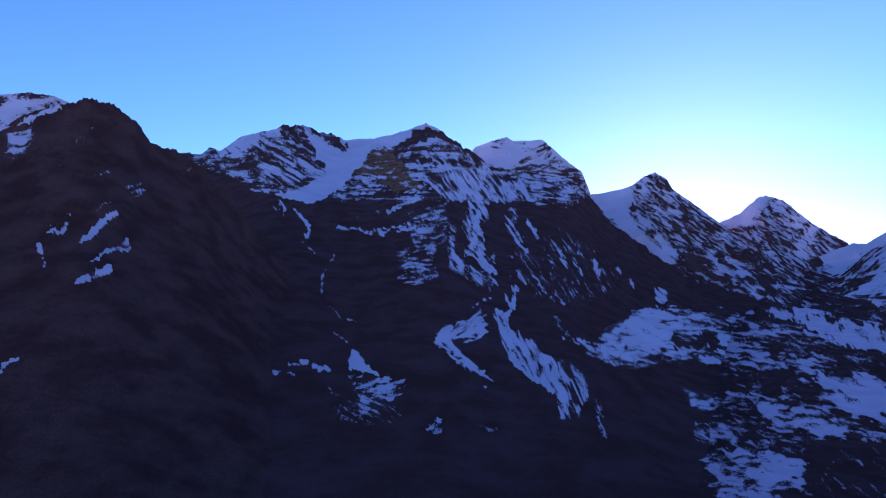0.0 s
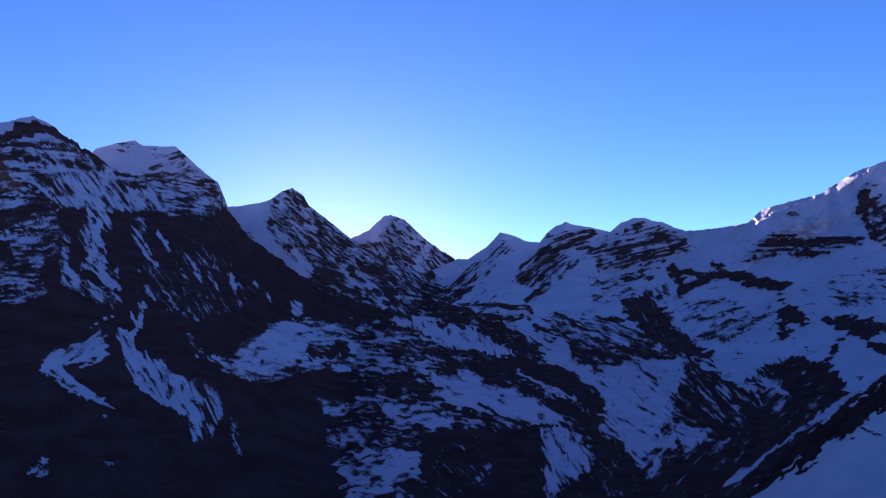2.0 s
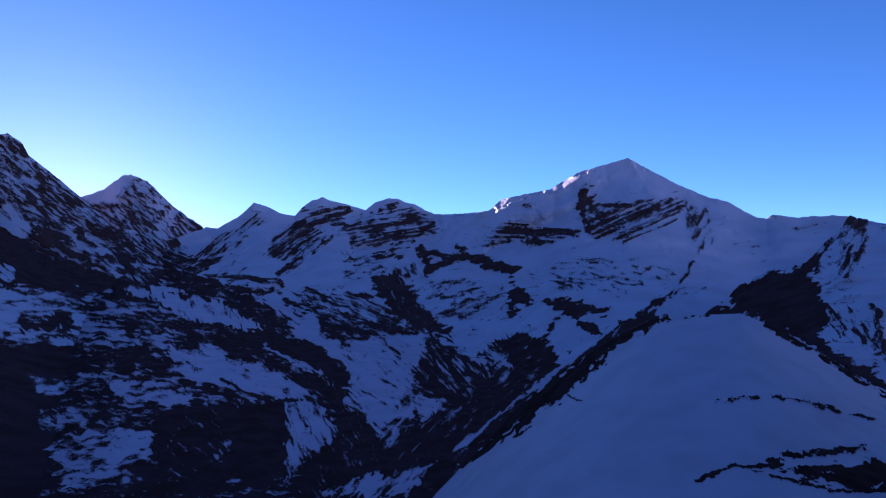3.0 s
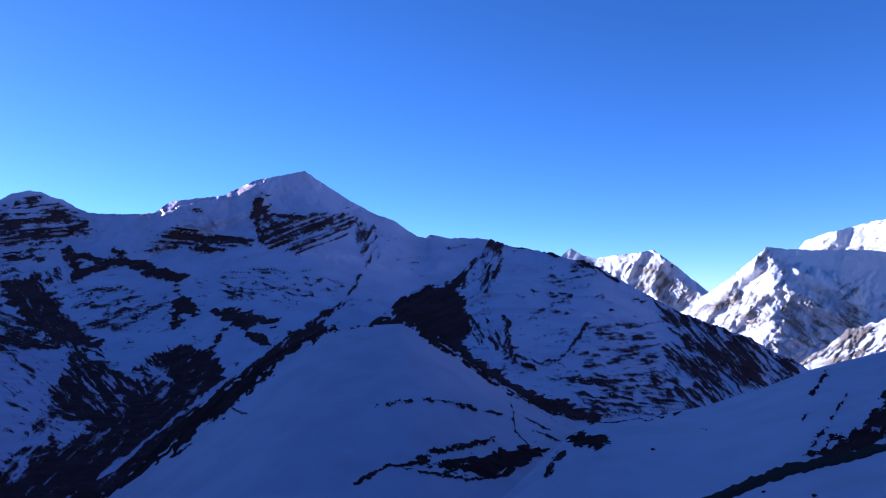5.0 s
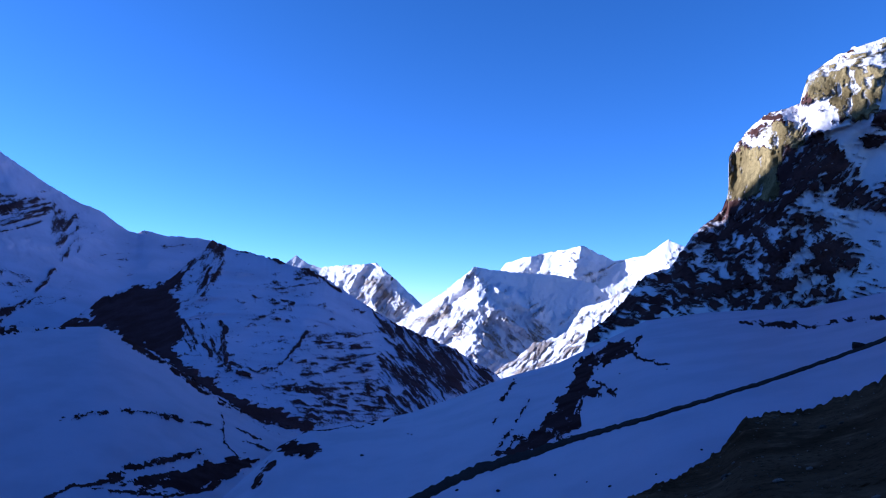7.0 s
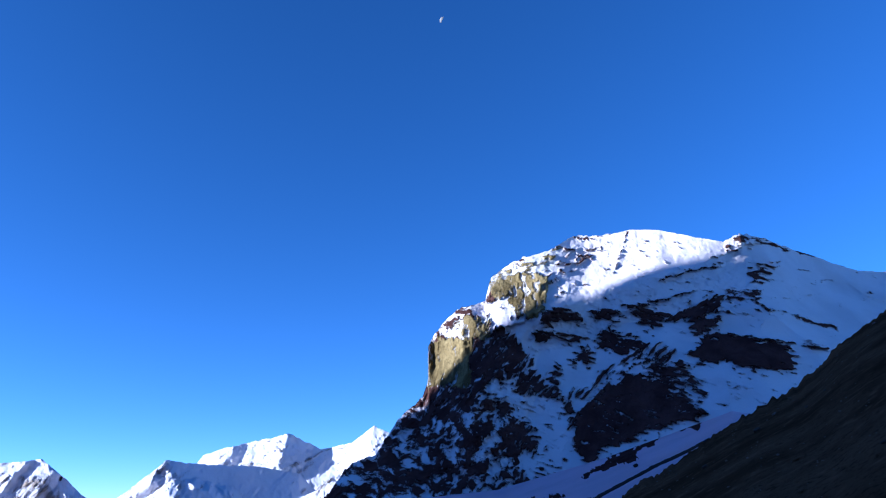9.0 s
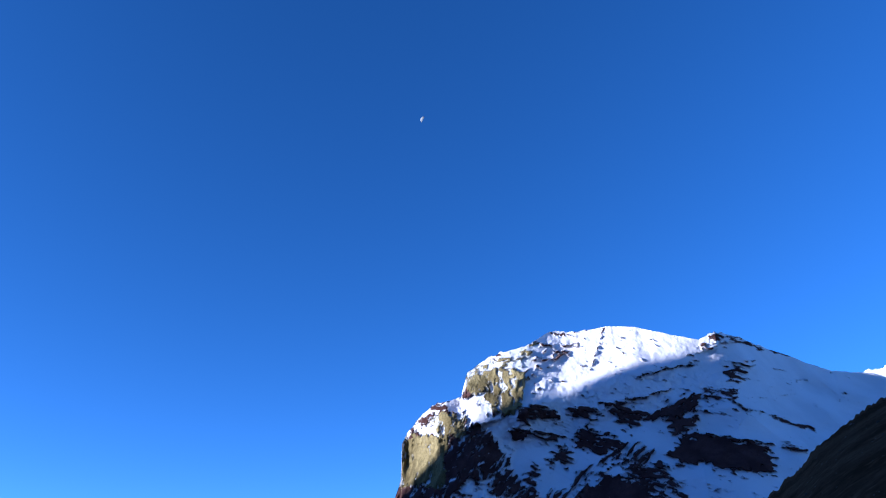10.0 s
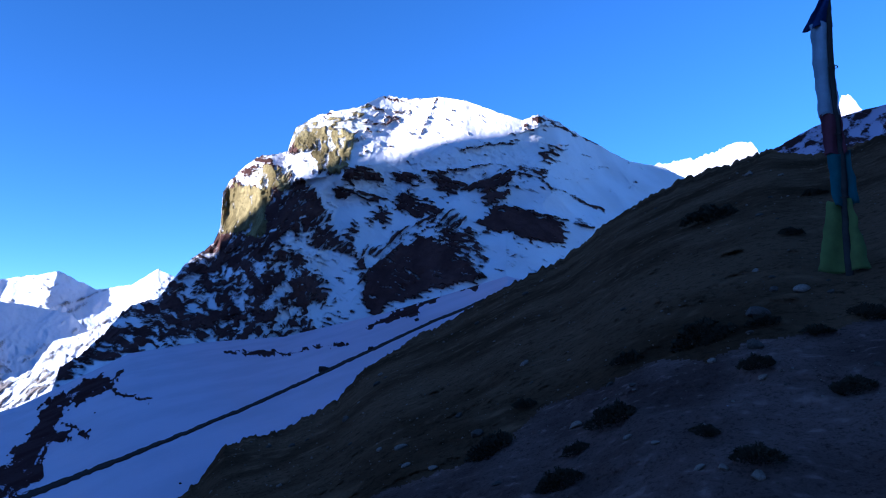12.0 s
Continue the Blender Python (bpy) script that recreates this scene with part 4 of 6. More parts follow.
# ---- shaded ridge with a crag ----
cv = Cover(0.975, (4, 0.5, 0.10), 51)
cv.line(0.4, 0.4, (55, 0.5, 0.1), (78.30, 2.14), (79.94, 3.77), (80.69, 5.08))
cv.area(0.6, (62, 0.5, 0.1), (79.84, 4.71), (81.59, 5.08), (81.82, 3.30), (80.64, 0.03), (79.47, 0.50))
cv.line(0.3, 0.35, (-35, 0.5, 0.1), (82.29, 4.61), (86.04, 3.84), (89.74, 2.64), (93.33, 0.31), (96.37, -1.54))
cv.area(0.28, (-50, 0.8, 0.10), (93.32, 0.18), (96.38, -1.45), (100.17, -2.92), (104.53, -5.28), (100.84, -7.35), (96.66, -6.73), (95.44, -3.60))
cv.area(0.42, (-48, 0.7, 0.10), (93.68, -3.62), (96.74, -4.02), (100.85, -7.01), (95.74, -8.82), (94.05, -6.49))
cv.area(0.52, (-6, 0.6, 0.085), (84.37, -6.02), (93.64, -5.48), (95.57, -8.61), (88.63, -9.65), (86.84, -7.35))
cv.area(0.75, (5, 0.6, 0.09), (88.29, -1.83), (93.72, -1.82), (94.07, -5.83), (85.94, -5.93))
cv.line(0.3, 0.4, (80, 0.4, 0.1), (81.57, -1.36), (82.03, -3.66), (82.25, -4.76))
cv.line(0.12, 0.28, None, (82.26, -4.35), (84.10, -5.08), (85.95, -4.85), (87.12, -3.75), (88.29, -1.83))
cv.line(0.12, 0.3, None, (81.61, -4.48), (83.92, -5.57))
cv.line(0.45, 0.3, None, (83.96, 0.67), (86.94, 0.38))
cv.area(0.45, (-60, 0.4, 0.1), (78.54, -1.35), (80.87, -1.82), (81.79, -4.12), (79.47, -3.65))
cv.area(0.0, (40, 0.5, 0.1), (72.81, 0.15), (74.82, 1.07), (76.67, 1.44), (78.63, 2.65), (77.88, 0.97), (78.35, -0.43), (78.64, -2.37), (77.81, -4.01), (76.33, -3.09), (74.85, -2.53), (73.56, -1.88), (70.66, -2.08), (70.65, -1.40), (72.55, -1.23), part="crag")
cv.line(0.0, 1.0, None, (75.31, -2.62), (77.62, -4.10), (80.40, -6.02), (82.47, -7.37), (85.00, -8.52), (87.05, -9.03), (88.63, -9.52))
cv.line(0.85, 0.16, None, (75.54, -2.71), (77.62, -4.33), (82.24, -7.37), (86.35, -9.99))
cv.area(0.4, (60, 0.4, 0.1), (79.94, 4.62), (80.27, 5.18), (81.26, 4.90), (81.59, 4.33), (80.65, 3.96), (80.04, 3.30))
cv.line(0.08, 0.3, None, (85.39, 3.75), (86.23, 3.56))
cv.line(0.15, 0.25, (-30, 0.4, 0.1), (87.20, 2.94), (89.05, 2.55), (90.87, 1.38))
cv.line(0.1, 0.35, (60, 0.4, 0.1), (81.57, -1.73), (82.03, -3.66), (82.49, -4.80))
terrain("crag_ridge", [(69.42, -2.65, 1500), (70.52, -1.76, 1500), (72.99, 0.24, 1500), (75.28, 1.44, 1500), (77.60, 1.90, 1500), (79.47, 3.77, 1500), (80.65, 5.08, 1600), (82.29, 4.47, 1545), (85.58, 3.84, 1491), (86.97, 3.27, 1436), (88.82, 2.93, 1382), (91.54, 1.15, 1327), (94.20, -0.46, 1273), (96.37, -1.58, 1218), (100.16, -3.09, 1164), (103.75, -5.06, 1109), (105.26, -6.32, 1055), (107.82, -8.20, 1000)],
        [(68, -14, 520), (115, -14, 520)], cv, mat_massif, "snowy ridge with a dark crag above a gully", rows=210, seed=53, relief=0.025, crest_noise=0.26, snow_rough=0.4)

# ---- smooth snow knoll ----
cv = Cover(1.0, (10, 0.6, 0.12), 61)
cv.area(0.02, (40, 0.6, 0.12), (67.97, -1.91), (65.51, -1.55), (63.25, -2.95), (60.27, -4.84), (59.09, -6.27), (56.53, -7.81), (53.70, -9.86), (49.93, -12.45), (47.10, -15.00), (45.46, -16.18), (48.44, -16.09), (50.12, -13.70), (52.93, -12.17), (56.21, -10.33), (59.47, -7.92), (62.24, -5.94), (63.40, -4.61), (66.08, -3.21))
cv.line(0.98, 0.42, (40, 0.8, 0.1), (62.70, -3.52), (61.43, -4.14), (59.57, -5.60), (57.00, -7.50), (53.94, -9.69), (50.54, -12.12))
cv.line(0.95, 0.14, None, (65.47, -2.31), (62.70, -3.52))
cv.line(0.9, 0.16, None, (61.41, -4.59), (60.00, -6.05), (58.84, -6.94))
cv.line(0.1, 0.16, None, (68.37, -2.36), (69.10, -1.93), (70.75, -1.87))
cv.line(0.15, 0.14, None, (59.69, -8.19), (60.57, -8.50))
cv.line(0.35, 0.28, (-8, 0.4, 0.10), (70.85, -8.35), (73.54, -7.98), (75.81, -7.98), (78.10, -8.50), (80.40, -9.13), (82.23, -9.58))
cv.line(0.05, 0.16, None, (82.06, -8.26), (82.23, -10.36), (83.23, -11.48))
cv.line(0.0, 0.12, None, (83.06, -9.49), (85.07, -10.44))
cv.line(0.0, 0.14, None, (83.61, -10.36), (85.88, -11.29))
cv.line(0.02, 0.42, None, (74.48, -12.31), (77.65, -11.70), (80.62, -11.05))
cv.line(0.02, 0.42, None, (69.20, -14.25), (71.81, -12.97), (75.16, -12.63))
cv.area(0.0, None, (74.94, -13.25), (79.94, -12.16), (83.60, -11.44), (85.06, -11.73), (82.22, -13.52), (79.48, -14.26), (77.21, -13.51), part="stream_gully")
cv.line(0.1, 0.22, None, (73.15, -13.27), (75.40, -13.68), (79.48, -14.26))
cv.line(0.0, 0.6, None, (74.85, -2.62), (77.62, -4.28), (80.40, -6.29), (82.47, -7.55), (84.99, -8.69), (87.05, -9.29), (88.63, -9.78))
cv.line(0.8, 0.16, None, (75.77, -2.94), (77.62, -4.33), (82.24, -7.64), (86.35, -10.08))
cv.line(0.1, 0.2, (10, 0.4, 0.1), (55.21, -11.18), (56.67, -10.53))
cv.line(0.1, 0.2, None, (59.66, -8.02), (60.67, -8.49))
terrain("snow_knoll", [(48.47, -15.69, 480), (52.58, -12.03, 480), (56.39, -8.34, 480), (60.17, -5.55, 480), (64.22, -3.23, 480), (67.20, -1.86, 480), (70.75, -1.85, 480), (73.01, -1.78, 480), (74.85, -2.62, 480), (77.62, -4.33, 480), (81.32, -6.92, 480), (84.54, -8.83, 480), (87.72, -9.89, 480), (91.25, -13.19, 480)],
        [(45, -28, 190), (100, -28, 190)], cv, mat_knoll, "smooth snow knoll with a dark rocky edge", rows=150, step=0.09, seed=63, relief=0.010, relief_size=0.3, category="hill", sharp=0.1, crest_noise=0.05, steep=1.0)

# ---- far sunlit range ----
cv = Cover(0.985, (50, 0.8, 0.10), 71)
cv.area(0.78, (55, 1.0, 0.10), (90.90, 3.23), (94.28, 2.73), (96.42, -0.01), (95.50, -1.36), (91.53, 0.69), part="rib_face")
cv.area(0.8, (40, 0.8, 0.10), (94.95, 2.72), (97.29, -0.02), (97.66, -1.80), (95.94, -1.36))
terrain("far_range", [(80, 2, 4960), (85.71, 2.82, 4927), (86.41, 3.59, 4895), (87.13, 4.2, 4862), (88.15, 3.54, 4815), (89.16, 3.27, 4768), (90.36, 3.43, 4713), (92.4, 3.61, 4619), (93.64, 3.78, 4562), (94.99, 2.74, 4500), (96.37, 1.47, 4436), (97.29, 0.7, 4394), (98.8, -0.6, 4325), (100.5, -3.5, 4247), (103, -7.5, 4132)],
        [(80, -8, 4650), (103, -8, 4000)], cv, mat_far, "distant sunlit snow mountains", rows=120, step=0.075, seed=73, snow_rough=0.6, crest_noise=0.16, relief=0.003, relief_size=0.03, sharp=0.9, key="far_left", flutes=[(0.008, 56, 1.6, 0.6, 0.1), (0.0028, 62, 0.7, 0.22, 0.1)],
        spurs=[(0.04, (4.0, 2.5), [(93.63, 3.74), (95.38, 2.16), (96.44, 0.66), (98.13, -0.46)]), (0.02, (1.5, 1.0), [(90.90, 3.46), (89.72, 1.39), (88.78, 0.01)]), (0.02, (1.5, 0.8), [(92.50, 3.58), (91.55, 1.38), (91.96, -0.46)]),
               (0.015, (1.5, 0.8), [(94.28, 2.73), (93.34, 0.91), (94.19, -0.91)])])
cv = Cover(0.97, (30, 0.7, 0.10), 72)
cv.area(0.72, (20, 0.5, 0.09), (104.09, 3.50), (108.37, 3.54), (109.80, 2.42), (108.33, 2.66), (104.48, 3.15))
cv.area(0.72, (60, 0.6, 0.09), (111.54, 1.56), (114.25, 2.29), (114.12, -0.06), (111.81, -0.06), part="rib_face")
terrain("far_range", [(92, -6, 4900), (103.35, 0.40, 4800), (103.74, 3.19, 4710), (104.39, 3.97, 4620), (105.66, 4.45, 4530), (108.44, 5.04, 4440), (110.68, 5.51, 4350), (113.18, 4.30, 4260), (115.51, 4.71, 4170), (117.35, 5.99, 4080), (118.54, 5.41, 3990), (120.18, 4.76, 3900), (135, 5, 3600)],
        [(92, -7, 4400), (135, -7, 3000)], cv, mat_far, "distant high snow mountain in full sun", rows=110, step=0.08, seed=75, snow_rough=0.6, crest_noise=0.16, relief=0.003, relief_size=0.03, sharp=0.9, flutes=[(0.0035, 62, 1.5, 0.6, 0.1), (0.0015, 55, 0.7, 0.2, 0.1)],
        spurs=[(0.03, (3.0, 2.0), [(110.68, 5.51), (110.44, 4.42), (109.92, 3.47)]), (0.04, (3.0, 4.0), [(117.35, 5.99), (117.12, 4.20), (117.91, 2.83)]), (0.015, (2.0, 1.0), [(106.58, 4.63), (106.16, 3.77)])])
cv = Cover(0.965, (45, 0.8, 0.10), 79)
cv.area(1.0, None, (102.05, 3.38), (107.96, 2.88), (111.20, 1.77), (111.49, 0.55), (108.23, 0.45), (105.99, 1.66), part="snow_apron")
cv.area(0.84, (-40, 0.6, 0.10), (100.77, -3.51), (102.28, -1.55), (104.35, -0.04), (107.42, -0.67), (108.87, -1.70), (105.36, -4.04), (103.37, -4.73), part="rock_face")
cv.area(0.75, (45, 0.7, 0.10), (95.94, -1.36), (99.46, 0.86), (102.34, -0.03), (101.42, -2.64), (98.07, -2.68))
cv.area(0.7, (70, 0.5, 0.10), (104.18, -4.29), (106.57, -2.77), (110.67, -1.67), (110.24, -3.29), (104.93, -5.10))
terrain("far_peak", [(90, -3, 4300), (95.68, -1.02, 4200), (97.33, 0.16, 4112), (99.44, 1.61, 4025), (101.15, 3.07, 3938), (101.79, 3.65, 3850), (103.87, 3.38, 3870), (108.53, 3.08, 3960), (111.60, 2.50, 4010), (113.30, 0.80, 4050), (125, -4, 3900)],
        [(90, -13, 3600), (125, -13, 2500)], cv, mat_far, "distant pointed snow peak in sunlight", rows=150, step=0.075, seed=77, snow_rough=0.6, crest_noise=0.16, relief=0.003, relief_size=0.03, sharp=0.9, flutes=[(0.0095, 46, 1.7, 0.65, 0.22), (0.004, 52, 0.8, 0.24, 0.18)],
        spurs=[(0.05, (6.0, 6.0), [(101.43, 3.51), (102.91, 1.71), (103.12, 0.55), (102.40, -0.63), (101.78, -2.26), (100.84, -4.13), (99.27, -6.44)]), (0.022, (1.0, 0.6), [(103.98, 1.88), (105.39, 0.84), (107.02, -0.51)]), (0.022, (0.9, 0.6), [(103.21, 0.55), (104.95, -0.70), (106.35, -1.68)]), (0.018, (0.8, 0.5), [(106.08, 1.31), (107.48, -0.04)]),
               (0.024, (1.7, 0.7), [(100.93, 2.37), (98.88, 0.08), (97.06, -1.91)]), (0.020, (1.4, 0.6), [(102.14, 0.53), (100.31, -1.14), (98.94, -2.33)])])

cv = Cover(0.93, (40, 0.8, 0.10), 74)
cv.area(0.5, (45, 0.6, 0.09), (103.04, -5.34), (106.82, -2.68), (109.31, -1.87), (109.77, -2.95), (106.61, -4.41), part="rock_face")
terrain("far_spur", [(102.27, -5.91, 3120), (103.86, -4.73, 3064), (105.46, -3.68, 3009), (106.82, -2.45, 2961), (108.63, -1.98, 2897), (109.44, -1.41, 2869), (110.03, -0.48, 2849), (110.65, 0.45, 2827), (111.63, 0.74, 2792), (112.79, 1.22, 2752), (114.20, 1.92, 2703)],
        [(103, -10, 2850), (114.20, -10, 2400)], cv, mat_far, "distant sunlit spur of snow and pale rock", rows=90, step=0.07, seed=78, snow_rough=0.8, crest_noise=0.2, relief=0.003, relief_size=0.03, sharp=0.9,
        flutes=[(0.0045, 50, 1.2, 0.5, 0.05), (0.003, 57, 0.6, 0.2, 0.05)])

# ---- near snow slope ----
cv = Cover(1.0, (20, 0.5, 0.10), 81)
cv.area(0.04, (50, 0.4, 0.12), (103.46, -11.52), (106.12, -9.83), (107.92, -8.65), (109.13, -6.29), (109.99, -4.36), (111.90, -2.73), (113.73, -1.89), (115.35, -1.83), (114.45, -2.92), (112.85, -3.76), (111.58, -4.49), (111.14, -5.59), (113.29, -6.15), (110.63, -6.78), (110.28, -7.69), (110.79, -9.00), (108.89, -10.07), (106.19, -11.48), part="rock_outcrop")
cv.line(0.2, 0.25, None, (114.04, -2.93), (117.23, -4.00))
cv.line(0.1, 0.3, None, (111.27, -5.04), (113.29, -6.24))
cv.line(0.05, 0.3, None, (105.22, -5.58), (104.17, -6.95))
cv.line(0.05, 0.26, None, (106.38, -6.91), (105.62, -8.61))
cv.line(0.05, 0.2, None, (104.01, -8.56), (103.71, -8.91))
cv.line(0.1, 0.22, None, (105.19, -9.41), (104.23, -10.48))
cv.line(0.2, 0.35, (-4, 0.4, 0.09), (122.58, -0.34), (126.72, -0.46), (132.09, 0.25))
cv.area(0.0, None, (86.13, -11.02), (87.24, -10.35), (89.17, -10.66), (89.60, -11.08), (88.83, -11.54), (86.85, -11.45), part="rock_outcrop")
cv.line(0.03, 0.55, (50, 0.4, 0.1), (84.72, -13.65), (85.94, -12.19))
cv.line(0.1, 0.18, None, (88.10, -9.65), (90.31, -9.50))
cv.line(0.05, 0.42, None, (133.54, 1.50), (135.71, 2.32), (138.56, 3.70), (140.94, 5.02), (143.55, 6.02))
cv.area(0.05, None, (136.10, 2.58), (137.62, 3.03), (138.33, 2.70), (137.24, 2.31), soft=0.08)
cv.area(0.0, None, (135.51, 2.50), (138.78, 4.36), (143.49, 5.73), (143.48, 5.27), (140.19, 4.59), (137.84, 3.19))
cv.line(0.08, 0.16, None, (88.27, -9.75), (90.88, -9.56), (93.55, -9.23), (95.31, -8.75))
terrain("snow_slope", [(80.20, -16.35, 260), (84.19, -12.89, 275), (86.51, -10.85, 289), (88.47, -9.76, 304), (90.19, -9.65, 318), (93.75, -9.07, 333), (97.04, -8.26, 347), (101.29, -6.71, 362), (104.35, -5.37, 376), (108.85, -3.97, 391), (113.39, -1.61, 405), (115.68, -0.41, 420), (120.28, 0.36, 430), (127.01, 0.84, 387), (135.38, 2.85, 343), (145.25, 5.77, 300), (160, 2, 250)],
        [(75, -32, 120), (120, -32, 60), (160, -20, 50)], cv, mat_knoll, "smooth shaded snow slope below a rock cliff", rows=150, seed=83, relief=0.006, relief_size=0.3, category="slope", step=0.1, sharp=0.1, crest_noise=0.02, steep=1.0)

# ---- cliff mountain ----
cv = Cover(0.985, (-15, 0.5, 0.10), 91, warp=0.15)
# The sunlit rock parts take the ochre copy, the mountain keeps the shaded one.
cv.area(0.24, (80, 0.4, 0.17), (127.20, 15.92), (127.61, 17.93), (129.81, 18.56), (132.40, 17.60), (132.77, 16.43), (131.91, 14.84), (130.89, 14.04), (129.27, 14.45), (128.64, 15.76), part="rock_band", material=mat_sunlit_cliff)
cv.area(0.03, (90, 0.8, 0.10), (121.56, 9.04), (121.92, 12.00), (122.60, 12.88), (125.60, 12.80), (125.50, 11.33), (125.10, 8.92), part="cliff_face", material=mat_sunlit_cliff)
cv.area(0.5, (10, 0.5, 0.12), (121.31, 12.43), (122.29, 14.13), (124.44, 16.14), (126.87, 17.97), (129.68, 18.62), (133.84, 19.86), (133.01, 17.91), (128.40, 17.66), (125.34, 14.79), (123.12, 13.08), part="rock_rim", material=mat_sunlit_cliff)
cv.area(0.87, (15, 0.5, 0.11), (130.53, 18.13), (134.23, 19.42), (137.36, 19.82), (138.09, 18.55), (133.81, 17.10), (133.10, 16.40), (131.80, 17.60))
cv.area(0.35, (70, 0.4, 0.15), (124.50, 14.47), (127.40, 14.36), (127.03, 12.74), (124.44, 12.83), part="rock_band", material=mat_sunlit_cliff)
cv.line(0.62, 0.3, None, (133.38, 17.76), (134.46, 16.67))
cv.line(0.62, 0.25, (60, 0.4, 0.1), (137.92, 17.27), (138.79, 19.09), (139.53, 20.28))
cv.line(0.5, 0.2, None, (140.36, 18.68), (140.97, 18.15))
cv.line(0.6, 0.4, None, (133.57, 19.59), (136.88, 19.06))
cv.line(0.6, 0.35, None, (134.89, 20.50), (137.69, 19.76))
cv.area(0.45, None, (146.66, 18.13), (148.01, 18.79), (149.80, 18.22), (148.60, 17.56))
cv.area(0.10, (45, 0.5, 0.11), (125.36, 12.26), (127.10, 14.10), (129.37, 12.63), (130.28, 11.07), (130.73, 9.29), (132.82, 7.46), (133.57, 6.15), (132.59, 3.79), (114.78, 2.69), (117.27, 7.18), (120.65, 9.72), (121.56, 9.18), (125.09, 8.99))
cv.area(0.92, (-10, 0.5, 0.1), (126.24, 8.17), (127.13, 9.40), (127.73, 8.81), (128.50, 9.30), (129.15, 8.14), (131.27, 7.62), (132.29, 6.63), (130.20, 5.46), (128.93, 6.35), (127.67, 7.68))
cv.line(0.85, 0.45, (45, 0.5, 0.1), (124.20, 5.75), (125.95, 7.83))
cv.line(0.8, 0.4, (45, 0.5, 0.1), (122.97, 4.74), (124.53, 6.25))
cv.line(0.8, 0.5, (45, 0.5, 0.1), (125.05, 4.68), (128.29, 6.80))
cv.area(0.92, None, (131.34, 5.83), (133.02, 6.34), (132.70, 4.93), (131.47, 3.83), (129.92, 4.63))
cv.line(0.75, 0.4, (-25, 0.4, 0.1), (120.76, 6.61), (122.72, 5.71))
cv.area(0.32, (-10, 0.4, 0.1), (119.06, 6.09), (122.19, 5.81), (124.38, 4.49), (118.20, 4.44))
cv.area(0.24, (-18, 0.45, 0.17), (111.36, -0.25), (112.67, 3.06), (116.77, 7.36), (119.53, 8.78), (121.82, 8.10), (122.35, 0.79), (115.09, -0.59))
cv.area(0.25, (-15, 0.5, 0.1), (109.15, -4.02), (109.96, -0.30), (112.69, 2.12), (114.58, 1.25), (114.62, -0.15), (111.88, -2.09))
cv.area(0.27, (35, 0.35, 0.2), (121.82, 7.64), (128.40, 7.62), (129.45, 0.55), (121.91, 0.09))
cv.area(0.92, None, (128.19, 7.84), (130.50, 7.37), (132.53, 7.68), (132.92, 5.60), (133.38, 3.02), (132.10, 1.71), (129.86, 0.70), (129.33, 0.99), (129.87, 2.98), (130.98, 4.96), (130.08, 6.06))
cv.area(0.1, None, (130.07, 1.01), (131.50, 1.78), (132.50, 1.72), (132.10, 1.06))
cv.area(0.03, None, (131.51, 14.60), (132.61, 14.80), (133.76, 14.54), (134.70, 13.75), (133.63, 13.28), (131.80, 13.67))
cv.area(0.03, None, (135.79, 14.38), (137.53, 14.33), (136.97, 13.57), (135.97, 13.61))
cv.area(0.03, None, (137.45, 13.35), (138.39, 14.61), (140.18, 14.52), (141.69, 13.40), (140.38, 12.30), (139.61, 13.07), (138.74, 13.86))
cv.area(0.06, (30, 0.5, 0.1), (141.65, 13.09), (143.68, 14.27), (146.89, 14.35), (145.30, 13.34), (143.65, 12.88))
cv.area(0.06, None, (143.28, 11.50), (143.86, 12.90), (146.20, 12.98), (145.07, 12.08))
cv.area(0.0, None, (143.35, 9.50), (143.18, 10.44), (144.04, 11.51), (146.87, 11.12), (149.50, 10.40), (150.14, 9.43), (149.93, 8.45), (147.62, 8.89), (145.71, 9.36), part="rock_slab")
cv.area(0.06, None, (132.56, 12.81), (135.44, 12.18), (134.92, 11.68), (132.97, 12.25))
cv.area(0.06, None, (135.47, 12.08), (136.76, 12.61), (139.83, 11.56), (139.27, 10.74), (137.43, 10.84), (136.17, 11.50))
cv.area(0.06, None, (130.74, 13.28), (132.01, 13.39), (132.06, 12.40), (130.99, 12.37))
cv.area(0.2, None, (133.73, 10.70), (135.32, 11.17), (134.91, 9.93), (133.93, 9.99))
cv.area(0.2, None, (131.34, 9.52), (132.41, 10.25), (132.68, 9.27), (131.73, 8.80))
cv.area(0.42, (40, 0.9, 0.11), (132.83, 7.54), (136.40, 9.70), (140.61, 11.54), (142.26, 10.53), (140.29, 9.42), (138.20, 10.00), (135.68, 7.39))
cv.area(0.42, (-22, 0.8, 0.11), (138.55, 9.33), (142.04, 9.70), (143.94, 7.46), (143.33, 6.28), (139.16, 7.59))
cv.area(0.04, (-20, 0.6, 0.1), (133.70, 6.14), (135.73, 7.81), (138.08, 9.71), (139.24, 8.10), (141.18, 6.96), (143.65, 5.81), (141.73, 5.29), (139.24, 5.23), (136.62, 4.55), (134.79, 3.49), (133.09, 3.56))
cv.line(0.15, 0.14, None, (139.26, 14.39), (143.90, 15.03))
cv.line(0.15, 0.10, None, (141.36, 16.27), (146.39, 16.76))
cv.line(0.25, 0.2, (-20, 0.5, 0.08), (147.66, 14.07), (149.26, 12.92), (153.40, 10.88))
cv.area(0.35, None, (148.11, 15.21), (148.70, 16.07), (150.37, 16.15), (149.82, 15.17))
